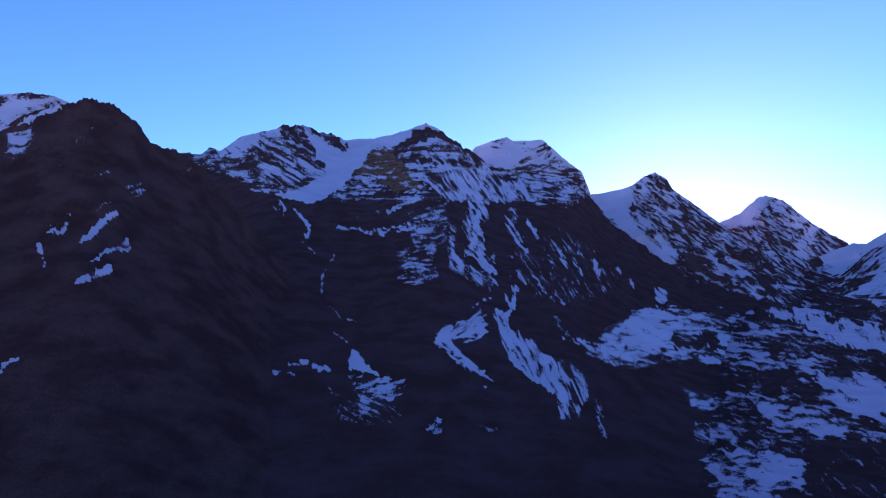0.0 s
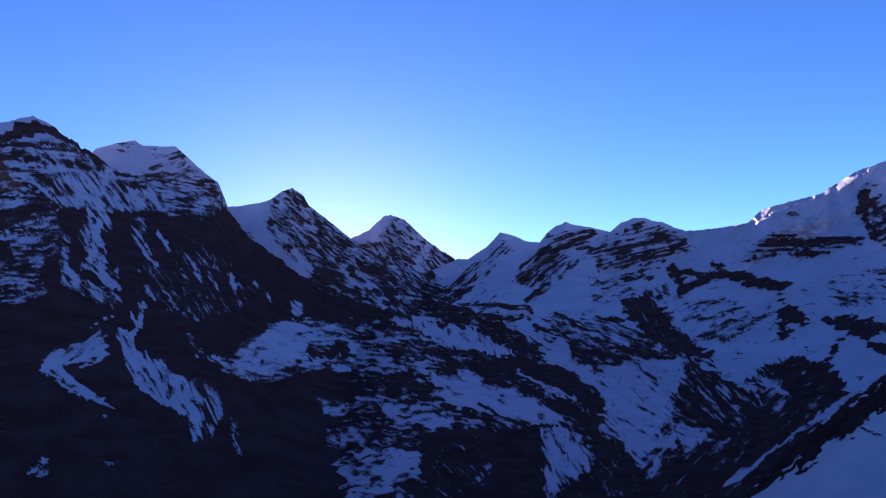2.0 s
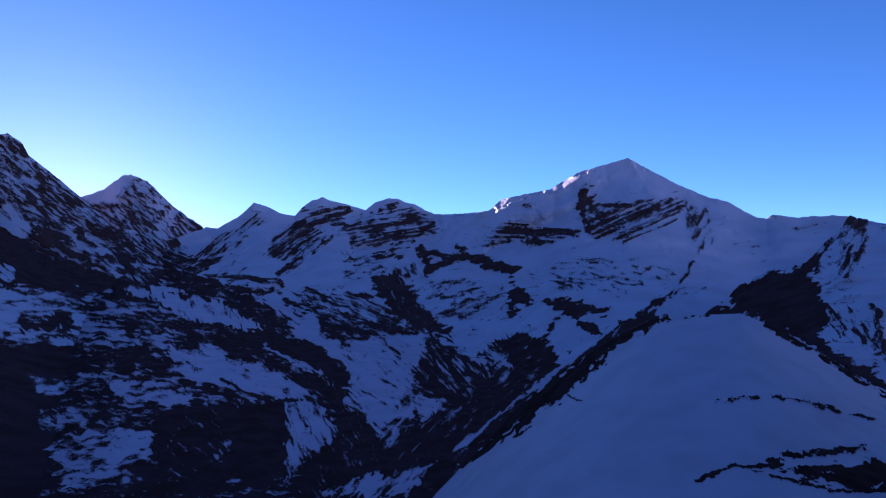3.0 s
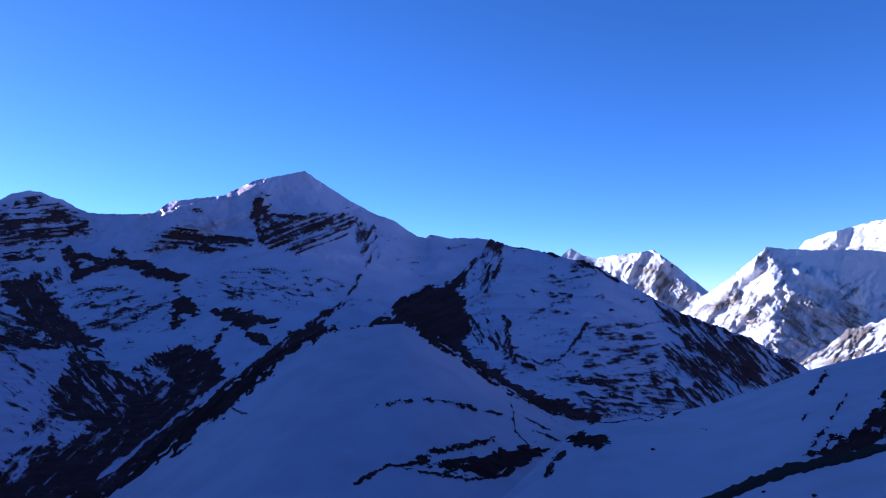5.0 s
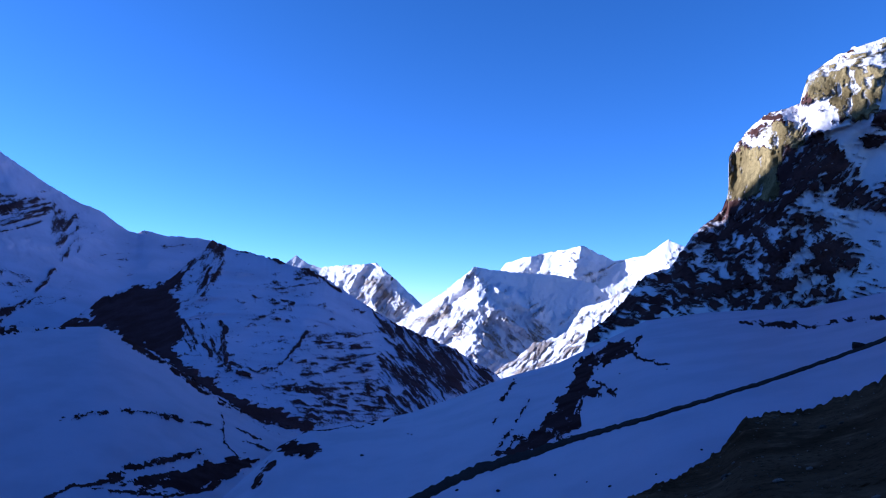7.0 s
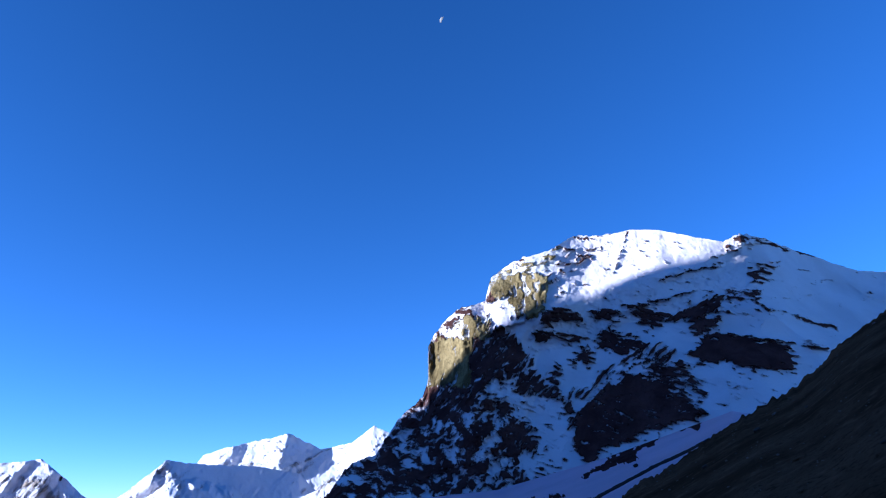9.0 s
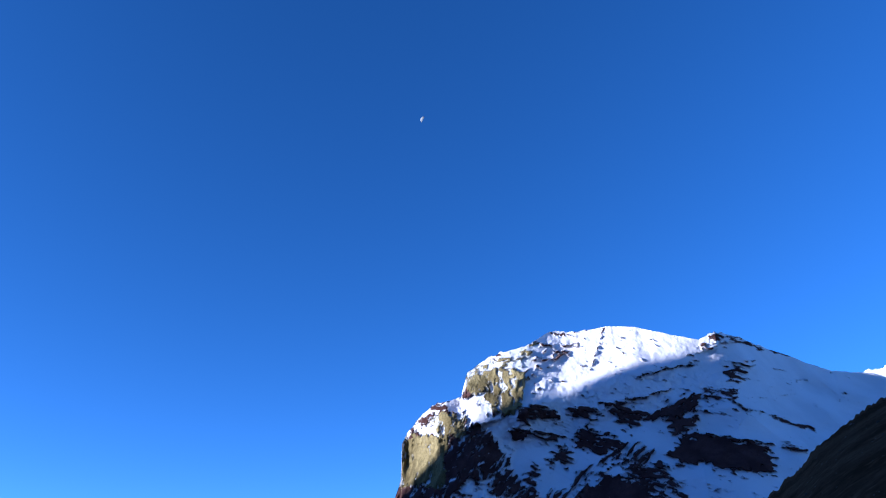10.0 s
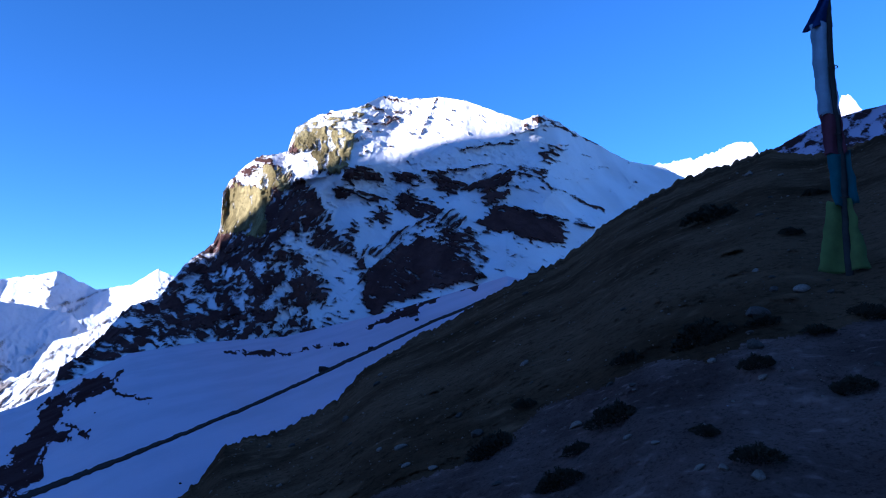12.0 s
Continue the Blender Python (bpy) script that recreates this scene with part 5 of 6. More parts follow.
cv.line(0.25, 0.14, None, (145.30, 11.55), (148.44, 10.94), (152.53, 9.55))
cv.area(0.6, None, (145.97, 15.08), (149.22, 14.62), (149.00, 13.59), (146.47, 13.29))
cv.line(0.5, 0.25, None, (149.54, 18.01), (152.82, 16.36), (155.50, 14.83))
cv.area(0.02, (-20, 0.5, 0.1), (133.04, 4.55), (133.87, 6.75), (136.62, 8.36), (138.96, 9.01), (141.00, 7.82), (143.10, 5.81), (140.77, 5.22), (137.36, 4.16), (133.86, 2.60))
cv.line(0.9, 0.3, None, (133.46, 6.22), (135.43, 8.12), (137.82, 9.60), (139.55, 10.45))
cv.line(0.85, 0.24, None, (136.63, 8.53), (139.36, 9.83), (141.23, 10.28))
cv.line(0.8, 0.22, None, (139.15, 8.71), (141.19, 8.31), (142.97, 7.43))
cv.line(0.7, 0.12, None, (136.60, 6.38), (138.22, 5.44))
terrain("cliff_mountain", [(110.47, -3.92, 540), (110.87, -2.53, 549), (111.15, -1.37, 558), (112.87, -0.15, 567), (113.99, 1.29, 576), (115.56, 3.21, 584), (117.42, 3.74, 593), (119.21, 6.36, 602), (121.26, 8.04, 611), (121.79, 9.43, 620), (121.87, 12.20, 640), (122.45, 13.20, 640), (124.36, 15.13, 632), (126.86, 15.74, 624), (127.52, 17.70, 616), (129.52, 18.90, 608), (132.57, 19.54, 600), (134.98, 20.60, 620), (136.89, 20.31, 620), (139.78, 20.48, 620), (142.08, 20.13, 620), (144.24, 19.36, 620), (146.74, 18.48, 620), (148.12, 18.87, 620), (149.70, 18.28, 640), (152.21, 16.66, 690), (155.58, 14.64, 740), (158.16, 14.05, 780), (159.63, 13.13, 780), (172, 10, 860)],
        [(110.53, -5.27, 420), (115.71, -1.43, 440), (122.58, -0.69, 460), (131.29, -0.32, 455), (139.22, 1.67, 438), (145.19, 3.40, 420), (172, -3, 360)], cv, mat_shaded_cliff,
        "rock cliff mountain with snow ledges and a sunlit top", rows=260, step=0.075, seed=93, relief=0.02, relief_size=0.10, steep=1.3, crest_noise=0.32, snow_rough=0.28, proud=0.006,
        spurs=[(0.065, (4.0, 4.5), [(125.45, 14.52), (126.55, 12.67), (126.10, 9.13), (125.09, 5.72)]), (0.010, 1.5, [(131.22, 17.92), (131.65, 14.68)]), (0.034, (3.0, 5.0), [(131.50, 14.34), (135.07, 15.35), (139.46, 16.32), (143.19, 16.79), (145.59, 17.29)])]
              + [(0.007 + 0.002 * (k % 3), 0.42, [(b, 13.2), (b + 0.1, 8.0)]) for k, b in enumerate((121.3, 121.9, 122.7, 123.3, 124.1, 124.8))])

# ---- far peaks beside the cliff ----
cv = Cover(1.0, (0, 0.5, 0.1), 95)
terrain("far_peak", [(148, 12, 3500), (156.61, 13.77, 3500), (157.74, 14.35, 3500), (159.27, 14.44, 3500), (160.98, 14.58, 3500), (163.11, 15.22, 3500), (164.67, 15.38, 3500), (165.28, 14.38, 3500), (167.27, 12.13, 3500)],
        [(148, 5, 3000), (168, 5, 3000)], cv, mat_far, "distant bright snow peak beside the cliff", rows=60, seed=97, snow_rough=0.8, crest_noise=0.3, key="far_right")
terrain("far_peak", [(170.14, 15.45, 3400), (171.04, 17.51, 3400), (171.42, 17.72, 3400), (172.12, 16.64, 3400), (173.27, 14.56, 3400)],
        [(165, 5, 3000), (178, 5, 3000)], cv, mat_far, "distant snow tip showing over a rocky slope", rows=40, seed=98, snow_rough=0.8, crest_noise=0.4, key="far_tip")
cv = Cover(0.5, (25, 0.8, 0.2), 96)
terrain("rocky_slope", [(164.61, 13.26, 165), (165.47, 14.23, 165), (169.06, 15.82, 165), (171.30, 16.35, 165), (173.72, 16.62, 165), (180, 19, 165)],
        [(160, 5, 105), (180, 5, 105)], cv, mat_knoll, "dark rocky slope streaked with snow", rows=80, seed=100, category="slope")

# ---- near brown hillside ----
cv = Cover(0.0, (0, 0.8, 0.3), 98)
mat_gravel = mountain_material("grey_gravel_and_earth", 0.22, (0.10, 0.056, 0.042), (0.20, 0.118, 0.09), pale=0.6, crack=0.4)
cv.parts.append(("gravel_patch", ((131.61, -12.40), (136.05, -10.94), (140.12, -9.71), (144.21, -8.33), (147.90, -4.81), (152.39, -3.44), (156.38, -1.22), (160.54, -1.21), (164.20, 0.48), (168.34, 0.85), (172.51, 1.97), (176.75, 2.60), (185, 5), (185, -50), (125, -50)), mat_gravel))
mat_hill = mountain_material("brown_earth_and_stones", 0.7, (0.072, 0.038, 0.019), (0.175, 0.096, 0.05), pale=0.45, crack=0.4)
terrain("brown_hillside", [(109.46, -16.80, 14), (115.20, -13.43, 17), (118.32, -11.93, 20), (120.97, -10.07, 24), (122.70, -7.46, 27), (127.08, -6.44, 30), (131.30, -4.22, 34), (133.35, -1.96, 37), (136.15, -0.12, 40), (136.91, 0.42, 45), (140.64, 2.25, 48), (145.35, 5.01, 51), (150.04, 7.25, 54), (154.69, 10.74, 57), (159.19, 12.90, 60), (163.45, 14.03, 55), (165.88, 14.47, 51), (168.92, 13.92, 48), (171.12, 14.02, 44), (173.54, 14.51, 40), (200, 18, 30), (260, 18, 25), (300, -2, 12)],
        [(100, -60, 2.2), (160, -60, 2.2), (300, -60, 2.2)], cv, mat_hill, "bare brown hillside with stones in shade", rows=230, step=0.13, fine_to=184, seed=99, relief=0.028, relief_size=0.10, sharp=0.2, drop=-20.0, category="hillside", crest_noise=0.38, proud=0, steep=1.0)

# ---- things ----
def part(name, bm, material, parent=None, label=""):
    me = bpy.data.meshes.new(name)
    bm.to_mesh(me)
    bm.free()
    me.materials.append(material)
    ob = new(name, me)
    if parent:
        ob.parent = parent
    if label:
        ob["label"] = label
    return ob


def plain_material(name, colour, rough=0.9, grain=20.0, vary=0.35, bump=0.3):
    m, n, links, bsdf = nodes_of(name)
    vec = n.new("ShaderNodeTexCoord").outputs["Object"]
    a, b = noise_node(n, links, vec, grain, 6, 0.6), noise_node(n, links, vec, grain / 7, 4, 0.6)
    dark = tuple(c * (1 - vary) for c in colour)
    links.new(mix_node(n, links, ramp_node(n, links, math_node(n, links, "ADD", a, b), 0.75, 1.25), colour, dark), bsdf.inputs["Base Color"])
    bsdf.inputs["Roughness"].default_value = rough
    bsdf.inputs["Specular IOR Level"].default_value = 0.05
    bp = n.new("ShaderNodeBump")
    bp.inputs["Strength"].default_value, bp.inputs["Distance"].default_value = bump, 0.3 / grain
    links.new(a, bp.inputs["Height"])
    links.new(bp.outputs[0], bsdf.inputs["Normal"])
    return m


def rock_mesh(bm, seed, size, detail=2, sharp=0.35):
    """One weathered stone standing on z = 0, about size wide."""
    bmesh.ops.create_icosphere(bm, subdivisions=detail, radius=0.5)
    rnd = random.Random(seed)
    shift = Vector((rnd.uniform(0, 90), rnd.uniform(0, 90), rnd.uniform(0, 90)))
    cuts = [(Vector((rnd.gauss(0, 1), rnd.gauss(0, 1), rnd.gauss(0, 0.8))).normalized(), rnd.uniform(0.30, 0.44)) for _ in range(7)]
    for v in bm.verts:
        p = v.co.copy()
        p *= 1 + sharp * noise.fractal(p * 2.2 + shift, 0.9, 2.0, 4)
        for nrm, lim in cuts:
            over = p.dot(nrm) - lim
            if over > 0:
                p -= nrm * over * 0.85
        v.co = Vector((p.x * size[0], p.y * size[1], (p.z + 0.28) * size[2]))


# the trail across the snow slope
mat_trail = plain_material("trodden_dark_earth", (0.036, 0.022, 0.018), grain=1.2, bump=0.6)


def build_trail(name, key, line, widths, label):
    az = np.array([p[0] for p in line])
    el = np.array([p[1] for p in line])
    xs = np.arange(az[0], az[-1], 0.06)
    mid, wid = np.interp(xs, az, el), np.interp(xs, az, widths)
    q = np.stack([xs * 2.5, xs * 0 + 4.4, xs * 0], 1)
    up, low = wid * (0.5 + 0.22 * fbm(q, 5, 201, 0.65)), wid * (0.5 + 0.22 * fbm(q + 40, 5, 207, 0.65))
    bm = bmesh.new()
    rings = []
    for x, m, u, w in zip(xs, mid, up, low):
        ring = []
        for k, (f, out) in enumerate(((u, 0.9995), (u * 0.6, 0.996), (0, 0.9945), (-w * 0.6, 0.9955), (-w, 0.9995))):
            ring.append(bm.verts.new(spot(key, x, m + f) * out))
        rings.append(ring)
    for a, b in zip(rings[:-1], rings[1:]):
        for k in range(4):
            bm.faces.new((a[k], a[k + 1], b[k + 1], b[k])).smooth = True
    return tagged(part(name, bm, mat_trail), label, "trail", kind="structure")


build_trail("trail", "snow_slope", [(96.14, -15.55), (99.54, -13.88), (102.60, -12.46), (106.18, -11.35), (110.72, -9.66), (115.27, -8.12), (119.76, -6.43), (124.16, -4.70), (128.41, -2.85), (132.48, -0.94), (136.34, 0.84), (138.91, 2.01), (141.37, 2.97), (143.38, 3.87)],
            [0.9, 0.85, 0.8, 0.7, 0.48, 0.38, 0.34, 0.32, 0.30, 0.30, 0.28, 0.26, 0.26, 0.24], "narrow dark trail cut across the snow slope")

# boulders lying on the snow
mat_boulder = plain_material("dark_boulder_rock", (0.040, 0.026, 0.022), grain=2.5)


def boulder(key, bearing, height, width, seed):
    at = spot(key, bearing, height)
    w = 2 * at.length * math.tan(radians(width / 2))
    bm = bmesh.new()
    rock_mesh(bm, seed, (w, w * 0.8, w * 0.7))
    ob = part("boulder", bm, mat_boulder)
    ob.matrix_world = Matrix.Translation(at - Vector((0, 0, 0.12 * w))) @ pose(0, 0, 0, 0, 0, seed * 47 % 360)
    tagged(ob, "dark boulder lying on the snow slope", "boulder", "boulders on the snow")


for k, (b, h) in enumerate([(93.02, -11.68), (96.69, -9.98), (108.62, -12.71), (111.10, -13.06), (112.89, -13.24), (116.36, -12.09), (119.69, -10.02), (100.79, -14.18), (104.12, -14.13), (108.77, -6.75), (113.62, -4.68), (96.99, -10.04)]):
    boulder("snow_slope", b, h, (0.34, 0.16, 0.28, 0.16, 0.36, 0.24, 0.26, 0.35, 0.42, 0.2, 0.18, 0.16)[k], 300 + k)
for k, (b, h) in enumerate([(130.10, -1.90), (133.97, -0.20), (137.75, 2.12)]):
    boulder("snow_slope", b, h, (0.95, 0.6, 0.6)[k], 330 + k)

# stones on the brown hillside
mat_stone = plain_material("pale_grey_stone", (0.27, 0.19, 0.14), grain=9, vary=0.5)
mat_stone_dark = plain_material("brown_stone", (0.115, 0.08, 0.06), grain=9, vary=0.5)
stone_shapes = []
for k in range(9):
    bm = bmesh.new()
    rock_mesh(bm, 400 + k, (1, 0.75 + 0.05 * (k % 4), 0.42 + 0.06 * (k % 3)), detail=3, sharp=0.12)
    me = bpy.data.meshes.new("stone")
    bm.to_mesh(me)
    bm.free()
    me.materials.append(mat_stone if k % 2 else mat_stone_dark)
    stone_shapes.append(me)


def stone(bearing, height, width, k):
    at = spot("brown_hillside", bearing, height)
    w = 2 * at.length * math.tan(radians(width / 2))
    ob = new("stone", stone_shapes[k % 9])
    p, q = spot("brown_hillside", bearing + 0.6, height) - at, spot("brown_hillside", bearing, height + 0.6) - at
    up = p.cross(q).normalized()
    up = up if up.z > 0 else -up
    ob.matrix_world = Matrix.Translation(at - up * 0.04 * w) @ up.to_track_quat("Z", "Y").to_matrix().to_4x4() @ pose(0, 0, 0, 6 * math.sin(k), 8 * math.cos(k * 1.7), k * 61 % 360) @ Matrix.Diagonal((w, w, w, 1))
    tagged(ob, "pale weathered stone on the brown hillside" if k % 2 else "brown weathered stone on the hillside", "stone", "stones on the hillside")


for k, (b, h) in enumerate([(131.04, -11.99), (129.15, -12.59), (126.97, -10.61), (136.41, -8.07), (132.06, -5.78), (126.11, -7.70), (129.03, -7.27), (132.44, -7.65), (141.19, -5.63), (136.94, -9.42), (139.06, -9.61), (134.74, -8.16)]):
    stone(b, h, (0.7, 0.5, 0.5, 1.2, 0.9, 0.5, 0.4, 0.5, 0.8, 0.9, 0.8, 0.6)[k], 2 * k + 1)
for k, (b, h) in enumerate([(146.61, -1.45), (150.53, -6.31), (163.65, -9.54), (154.42, -7.12), (164.32, 2.34), (163.97, -0.15), (153.28, -3.08), (155.01, -3.07), (142.64, -7.12), (167.46, 3.96), (156.52, -7.43), (161.30, -9.05), (160.94, -1.21)]):
    stone(b, h, (0.9, 1.3, 1.4, 0.8, 1.9, 1.5, 0.7, 0.7, 1.4, 1.5, 0.7, 0.9, 0.8)[k], 2 * k + 1)
rnd = random.Random(77)
for k in range(190):
    b = rnd.uniform(116, 178)
    az, E, D = SURFACES["brown_hillside"]
    i = int(np.searchsorted(az, b))
    h = E[i, 0] - 1.0 - rnd.random() ** 1.3 * (E[i, 0] + 22)
    stone(b, h, rnd.uniform(0.15, 0.4) if k % 4 else rnd.uniform(0.5, 0.95), k)

# small stones strewn over the hillside
def pebbles():
    r = random.Random(91)
    az, E, D = SURFACES["brown_hillside"]
    verts, faces = [], []
    bm = bmesh.new()
    rock_mesh(bm, 440, (1, 0.8, 0.6), detail=1, sharp=0.2)
    base = [v.co.copy() for v in bm.verts]
    tris = [[v.index for v in f.verts] for f in bm.faces]
    bm.free()
    for _ in range(1800):
        b = r.uniform(114, 178)
        i = int(np.searchsorted(az, b))
        top = E[i, 0] - 0.4
        h = top - r.random() ** 1.2 * (top + 19)
        at = spot("brown_hillside", b, h)
        w = at.length * radians(r.uniform(0.07, 0.20) if r.random() < 0.85 else r.uniform(0.2, 0.34))
        turn = pose(0, 0, 0, r.uniform(-25, 25), r.uniform(-25, 25), r.uniform(0, 360)).to_3x3()
        n = len(verts)
        verts += [at + turn @ (v * w) for v in base]
        faces += [[n + k for k in f] for f in tris]
    me = bpy.data.meshes.new("pebbles")
    me.from_pydata(verts, [], faces)
    me.materials.append(mat_pebble)
    tagged(new("pebbles", me), "small grey-brown stones strewn over the hillside", "pebbles", kind="stuff")


mat_pebble = mountain_material("mixed_pebble_rock", 0.5, (0.12, 0.078, 0.055), (0.27, 0.19, 0.14))
pebbles()

# low cushion shrubs
mat_shrub = plain_material("dark_shrub_leaves", (0.062, 0.046, 0.028), grain=30)


def shrub(bearing, height, width, seed):
    at = spot("brown_hillside", bearing, height)
    w = 2 * at.length * math.tan(radians(width / 2))
    r = random.Random(seed)
    bm = bmesh.new()
    for _ in range(1500):
        a, q = r.uniform(0, 2 * math.pi), math.sqrt(r.random())
        lobes = 0.8 + 0.3 * noise.noise(Vector((math.cos(a) * 1.6 + seed, math.sin(a) * 1.6, 4.0)))
        top = 0.27 * w * math.sqrt(max(0.0, 1 - q * q)) * (0.75 + 0.6 * noise.noise(Vector((math.cos(a) * q * 2.5 + seed, math.sin(a) * q * 2.5, 1.0))))
        c = Vector((math.cos(a) * q * w / 2 * lobes, math.sin(a) * q * w / 2 * lobes, max(0.02, top * r.uniform(0.55, 1.0))))
        d = Vector((c.x + r.gauss(0, 0.3 * w), c.y + r.gauss(0, 0.3 * w), 0.2 * w + r.random() * 0.3 * w)).normalized()
        side = d.cross(Vector((r.gauss(0, 1), r.gauss(0, 1), r.gauss(0, 1)))).normalized() * w * r.uniform(0.010, 0.020)
        tip = d * w * r.uniform(0.03, 0.06)
        bm.faces.new([bm.verts.new(v) for v in (c - side, c + side, c + side * 0.5 + tip, c - side * 0.5 + tip)])
    leaves = part("leaves", bm, mat_shrub)
    bm = bmesh.new()
    for _ in range(14):
        a = r.uniform(0, 2 * math.pi)
        base, tip = Vector((math.cos(a), math.sin(a), -0.3)) * 0.05 * w, Vector((math.cos(a) * r.uniform(0.1, 0.42), math.sin(a) * r.uniform(0.1, 0.42), r.uniform(0.1, 0.25))) * w
        side = Vector((-math.sin(a), math.cos(a), 0)) * 0.012 * w
        rise = Vector((0, 0, 0.02 * w))
        quad = [base - side, base + side, base + rise]
        top = bm.verts.new(tip)
        ring = [bm.verts.new(p) for p in quad]
        for i in range(3):
            bm.faces.new((ring[i], ring[(i + 1) % 3], top))
    twigs = part("twigs", bm, mat_stone_dark)
    root = new("cushion_shrub")
    for ob in (leaves, twigs):
        ob.parent = root
    p, q = spot("brown_hillside", bearing + 0.6, height) - at, spot("brown_hillside", bearing, height + 0.6) - at
    up = p.cross(q).normalized()
    up = (up if up.z > 0 else -up) + Vector((0, 0, 0.4))
    root.matrix_world = Matrix.Translation(at) @ up.to_track_quat("Z", "Y").to_matrix().to_4x4()
    tagged(root, "low dark cushion shrub on the brown hillside", "shrub", "shrubs on the hillside")


for k, (b, h) in enumerate([(159.81, 0.52), (161.44, 0.50), (161.33, 9.57), (154.66, -1.22), (153.39, -5.82), (163.65, -8.32), (160.25, -6.59), (143.76, -8.33), (146.54, -4.81), (149.08, -10.79), (164.07, -1.61), (168.34, 0.85), (168.70, 10.94), (167.00, 8.17), (171.75, 1.99), (170.16, -3.12), (150.47, -8.24), (164.66, 1.53)]):
    shrub(b, h, (4.6, 3.4, 4.8, 3.0, 4.8, 4.4, 2.6, 5.0, 2.6, 4.6, 3.4, 2.6, 2.0, 2.2, 3.4, 3.4, 2.6, 3.0)[k], 500 + k)

# ---- prayer-flag pole ----
mat_pole = plain_material("grey_weathered_wood", (0.07, 0.058, 0.05), grain=6)


def cloth_material(name, colour):
    m, n, links, bsdf = nodes_of(name)
    vec = n.new("ShaderNodeTexCoord").outputs["Object"]
    fine = noise_node(n, links, vec, 60, 4, 0.6)
    wide = noise_node(n, links, vec, 3, 4, 0.6)
    links.new(mix_node(n, links, ramp_node(n, links, wide, 0.3, 0.7), colour, tuple(c * 0.7 for c in colour)), bsdf.inputs["Base Color"])
    bsdf.inputs["Roughness"].default_value = 0.95
    bp = n.new("ShaderNodeBump")
    bp.inputs["Strength"].default_value, bp.inputs["Distance"].default_value = 0.3, 0.004
    links.new(fine, bp.inputs["Height"])
    links.new(bp.outputs[0], bsdf.inputs["Normal"])
    return m


def tube(bm, points, radii, sides=10):
    rings = []
    for k, (p, r) in enumerate(zip(points, radii)):
        d = (points[min(k + 1, len(points) - 1)] - points[max(k - 1, 0)]).normalized()
        x = d.cross(Vector((0.3, 1, 0.1))).normalized()
        y = d.cross(x)
        rings.append([bm.verts.new(p + (x * math.cos(2 * math.pi * i / sides) + y * math.sin(2 * math.pi * i / sides)) * r) for i in range(sides)])
    for a, b in zip(rings[:-1], rings[1:]):
        for i in range(sides):
            bm.faces.new((a[i], a[(i + 1) % sides], b[(i + 1) % sides], b[i])).smooth = True
    bm.faces.new(rings[0][::-1])
    bm.faces.new(rings[-1])


def cloth_panel(z0, z1, left0, left1, right0, right1, seed, turn):
    """A limp piece of cloth between two heights; left and right reach along the side vector from the pole's centre."""
    bm = bmesh.new()
    cols, rows_ = 14, 22
    sheets = []
    for thick in (-0.004, 0.004):
        grid = []
        for j in range(rows_ + 1):
            t = j / rows_
            z = z0 + (z1 - z0) * t
            a, b = left0 + (left1 - left0) * t, right0 + (right1 - right0) * t
            row = []
            for i in range(cols + 1):
                s = i / cols
                x = a + (b - a) * s
                fold = 0.05 * math.sin(9 * s + seed + 2.2 * t) * (0.4 + s) + 0.03 * noise.noise(Vector((x * 5, z * 4, seed)))
                edge = 0.03 * noise.noise(Vector((z * 6, seed, s)))
                row.append(bm.verts.new((turn[0] * (x + edge) - turn[1] * (fold + thick + 0.03), turn[1] * (x + edge) + turn[0] * (fold + thick + 0.03), z - 0.03 * math.sin(7 * s + seed))))
            grid.append(row)
        sheets.append(grid)
    for g, flip in zip(sheets, (False, True)):
        for j in range(rows_):
            for i in range(cols):
                q = (g[j][i], g[j][i + 1], g[j + 1][i + 1], g[j + 1][i])
                bm.faces.new(q[::-1] if flip else q).smooth = True
    f, b = sheets
    rim = [(0, i) for i in range(cols)] + [(j, cols) for j in range(rows_)] + [(rows_, i) for i in range(cols, 0, -1)] + [(j, 0) for j in range(rows_, 0, -1)]
    for (j0, i0), (j1, i1) in zip(rim, rim[1:] + rim[:1]):
        bm.faces.new((f[j0][i0], b[j0][i0], b[j1][i1], f[j1][i1]))
    return bm


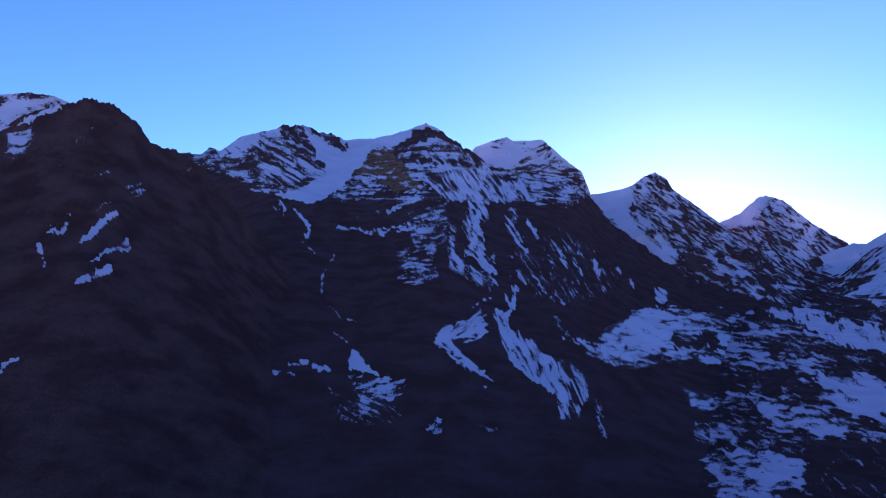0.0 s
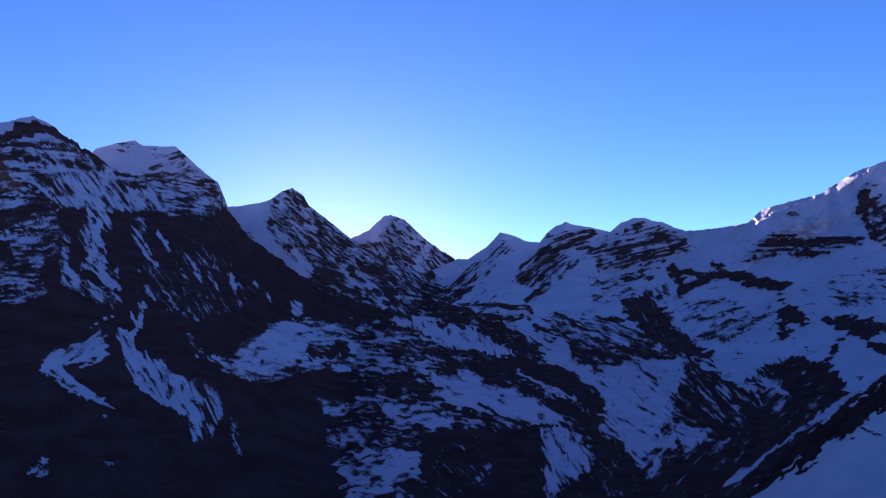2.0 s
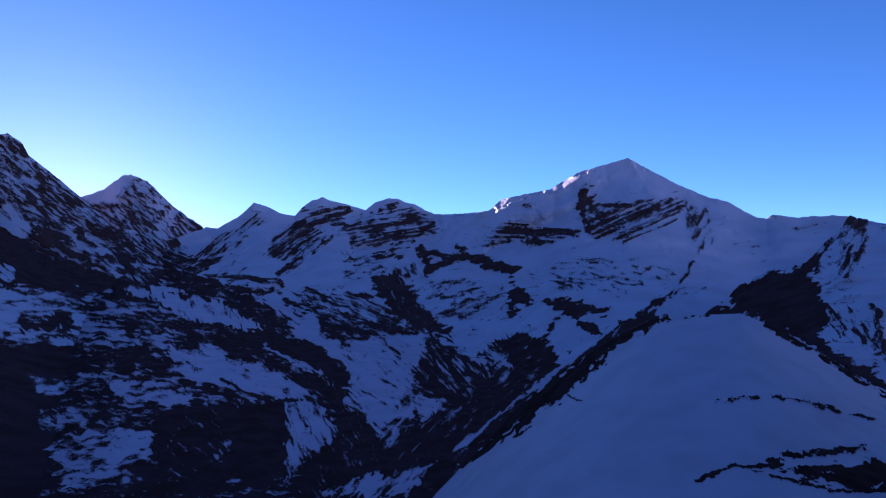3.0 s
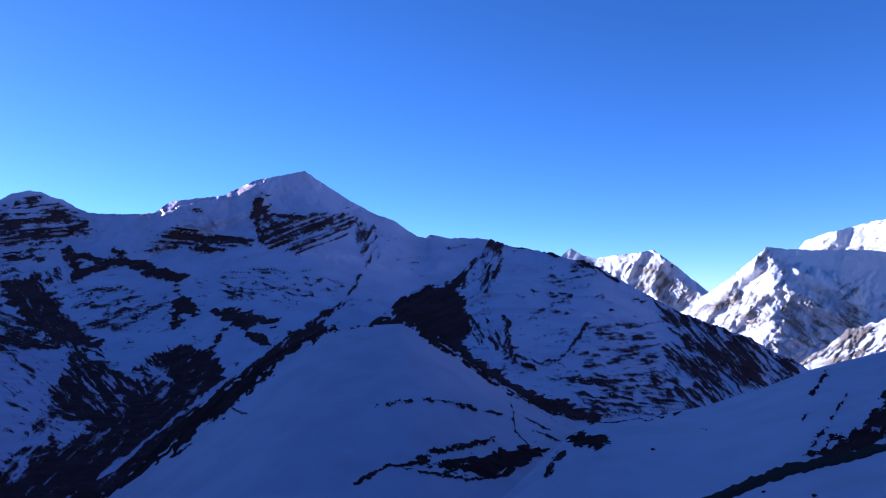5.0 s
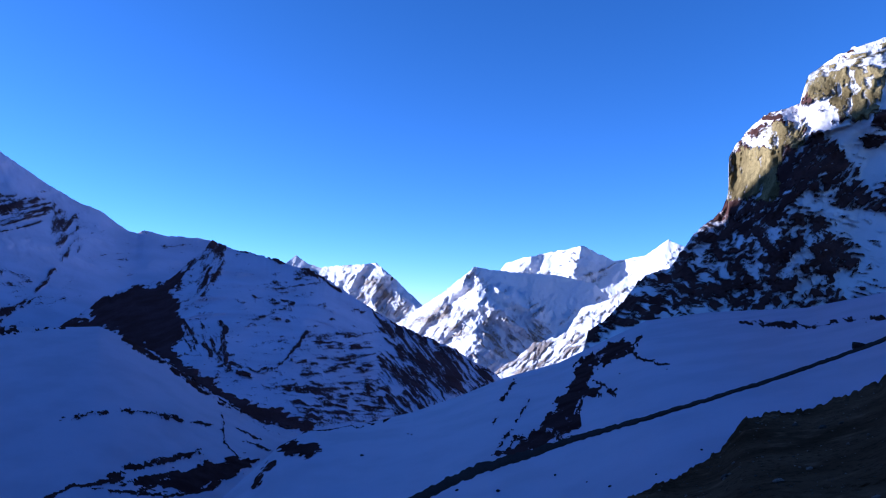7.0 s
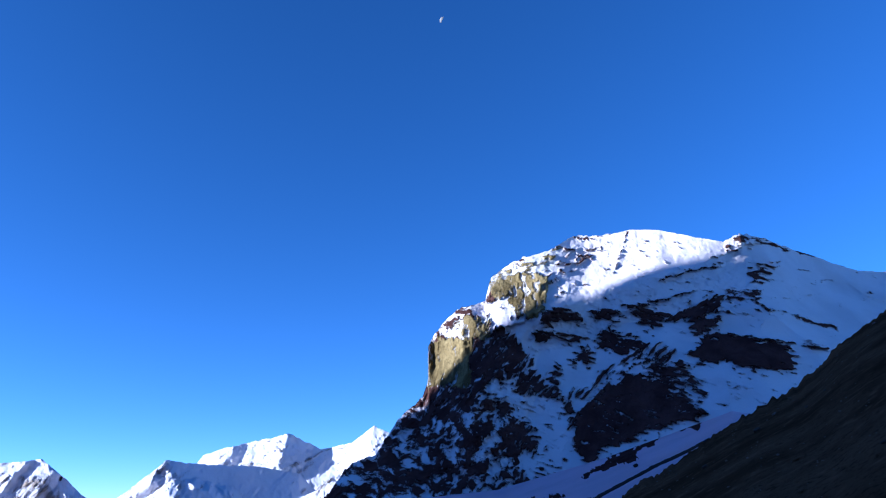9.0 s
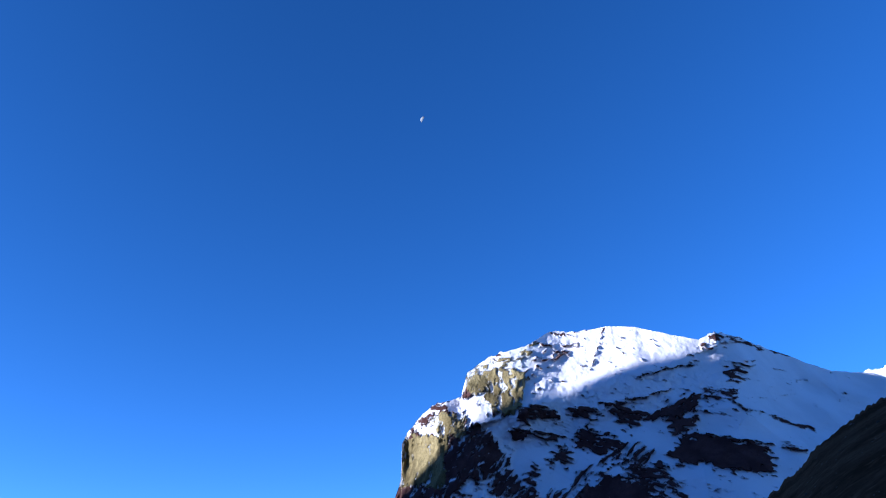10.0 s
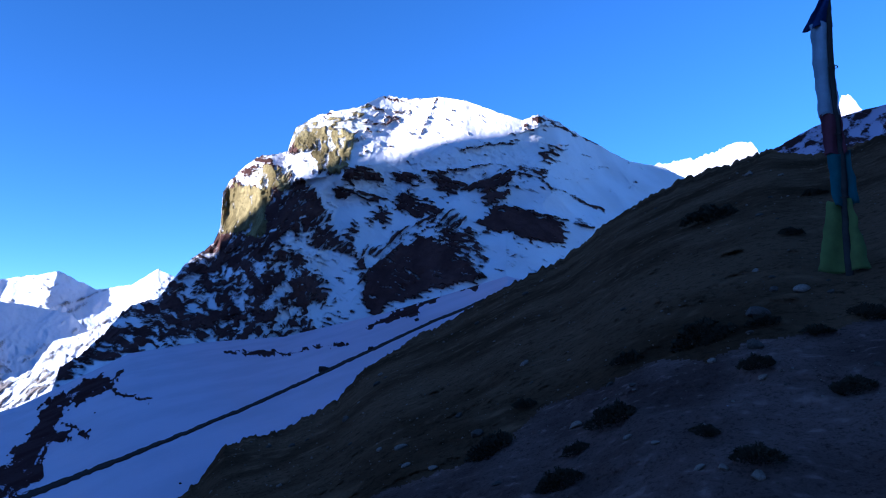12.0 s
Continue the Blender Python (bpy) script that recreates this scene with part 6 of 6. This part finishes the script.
def flag_pole():
    foot = spot("brown_hillside", *(170.63, 5.00))
    root = new("prayer_flag_pole")
    top = 6.0
    bm = bmesh.new()
    pts = [Vector((0.02 * math.sin(k * 1.1), 0.015 * math.cos(k * 0.8), -0.3 + k * (top + 0.3) / 12)) for k in range(13)]
    tube(bm, pts, [0.062 - 0.0022 * k for k in range(13)])
    part("pole", bm, mat_pole, root, "tall thin weathered wooden pole")
    out = foot.xy.normalized()
    side = (-out.y, out.x)          # towards the left as seen from the lookout
    for name, colour, z0, z1, l0, l1, r0, r1, seed in (
            ("blue_cloth", (0.02, 0.03, 0.12), 5.0, 4.35, 0.05, 0.42, -0.06, -0.05, 1.0),
            ("white_cloth", (0.45, 0.46, 0.5), 4.45, 2.75, 0.30, 0.28, -0.03, -0.04, 2.3),
            ("red_cloth", (0.14, 0.03, 0.04), 2.78, 2.05, 0.26, 0.22, -0.06, -0.10, 3.1),
            ("green_cloth", (0.03, 0.10, 0.10), 2.07, 1.15, 0.22, 0.16, -0.14, -0.22, 4.4),
            ("yellow_cloth", (0.15, 0.18, 0.04), 1.25, 0.05, 0.26, 0.46, -0.10, -0.30, 5.2)):
        part(name, cloth_panel(z0, z1, l0, l1, r0, r1, seed, side), cloth_material(name, colour), root, "limp faded " + name.replace("_", " "))
    for z in (4.9, 3.6, 2.4, 1.3):
        bm = bmesh.new()
        tube(bm, [Vector((0.075 * math.cos(a), 0.075 * math.sin(a), z + 0.01 * math.sin(3 * a))) for a in [i * 0.5236 for i in range(13)]], [0.008] * 13, 6)
        part("cord", bm, mat_stone_dark, root)
    root.matrix_world = Matrix.Translation(foot)
    tagged(root, "tall pole with faded prayer-flag cloths on a brown hillside", "flag pole")


flag_pole()

# ---- the half moon ----
mat_moon = plain_material("pale_grey_moon", (0.22, 0.22, 0.23), grain=0.15, vary=0.3)


def build_moon():
    at = direction(*(124.23, 38.55)) * 4800
    bm = bmesh.new()
    bmesh.ops.create_uvsphere(bm, u_segments=48, v_segments=24, radius=23)
    cut = Vector((1, -0.12, 0))
    bmesh.ops.bisect_plane(bm, geom=bm.verts[:] + bm.edges[:] + bm.faces[:], plane_co=(-5, 0, 0), plane_no=cut, clear_outer=True)
    bmesh.ops.holes_fill(bm, edges=[e for e in bm.edges if e.is_boundary])
    for f in bm.faces:
        f.smooth = len(f.verts) < 6
    ob = part("moon", bm, mat_moon)
    ob.matrix_world = Matrix.Translation(at) @ (-at).to_track_quat("Z", "Y").to_matrix().to_4x4() @ pose(0, 0, 0, 0, 0, -22)
    tagged(ob, "pale half moon high in the blue sky", "moon")


build_moon()
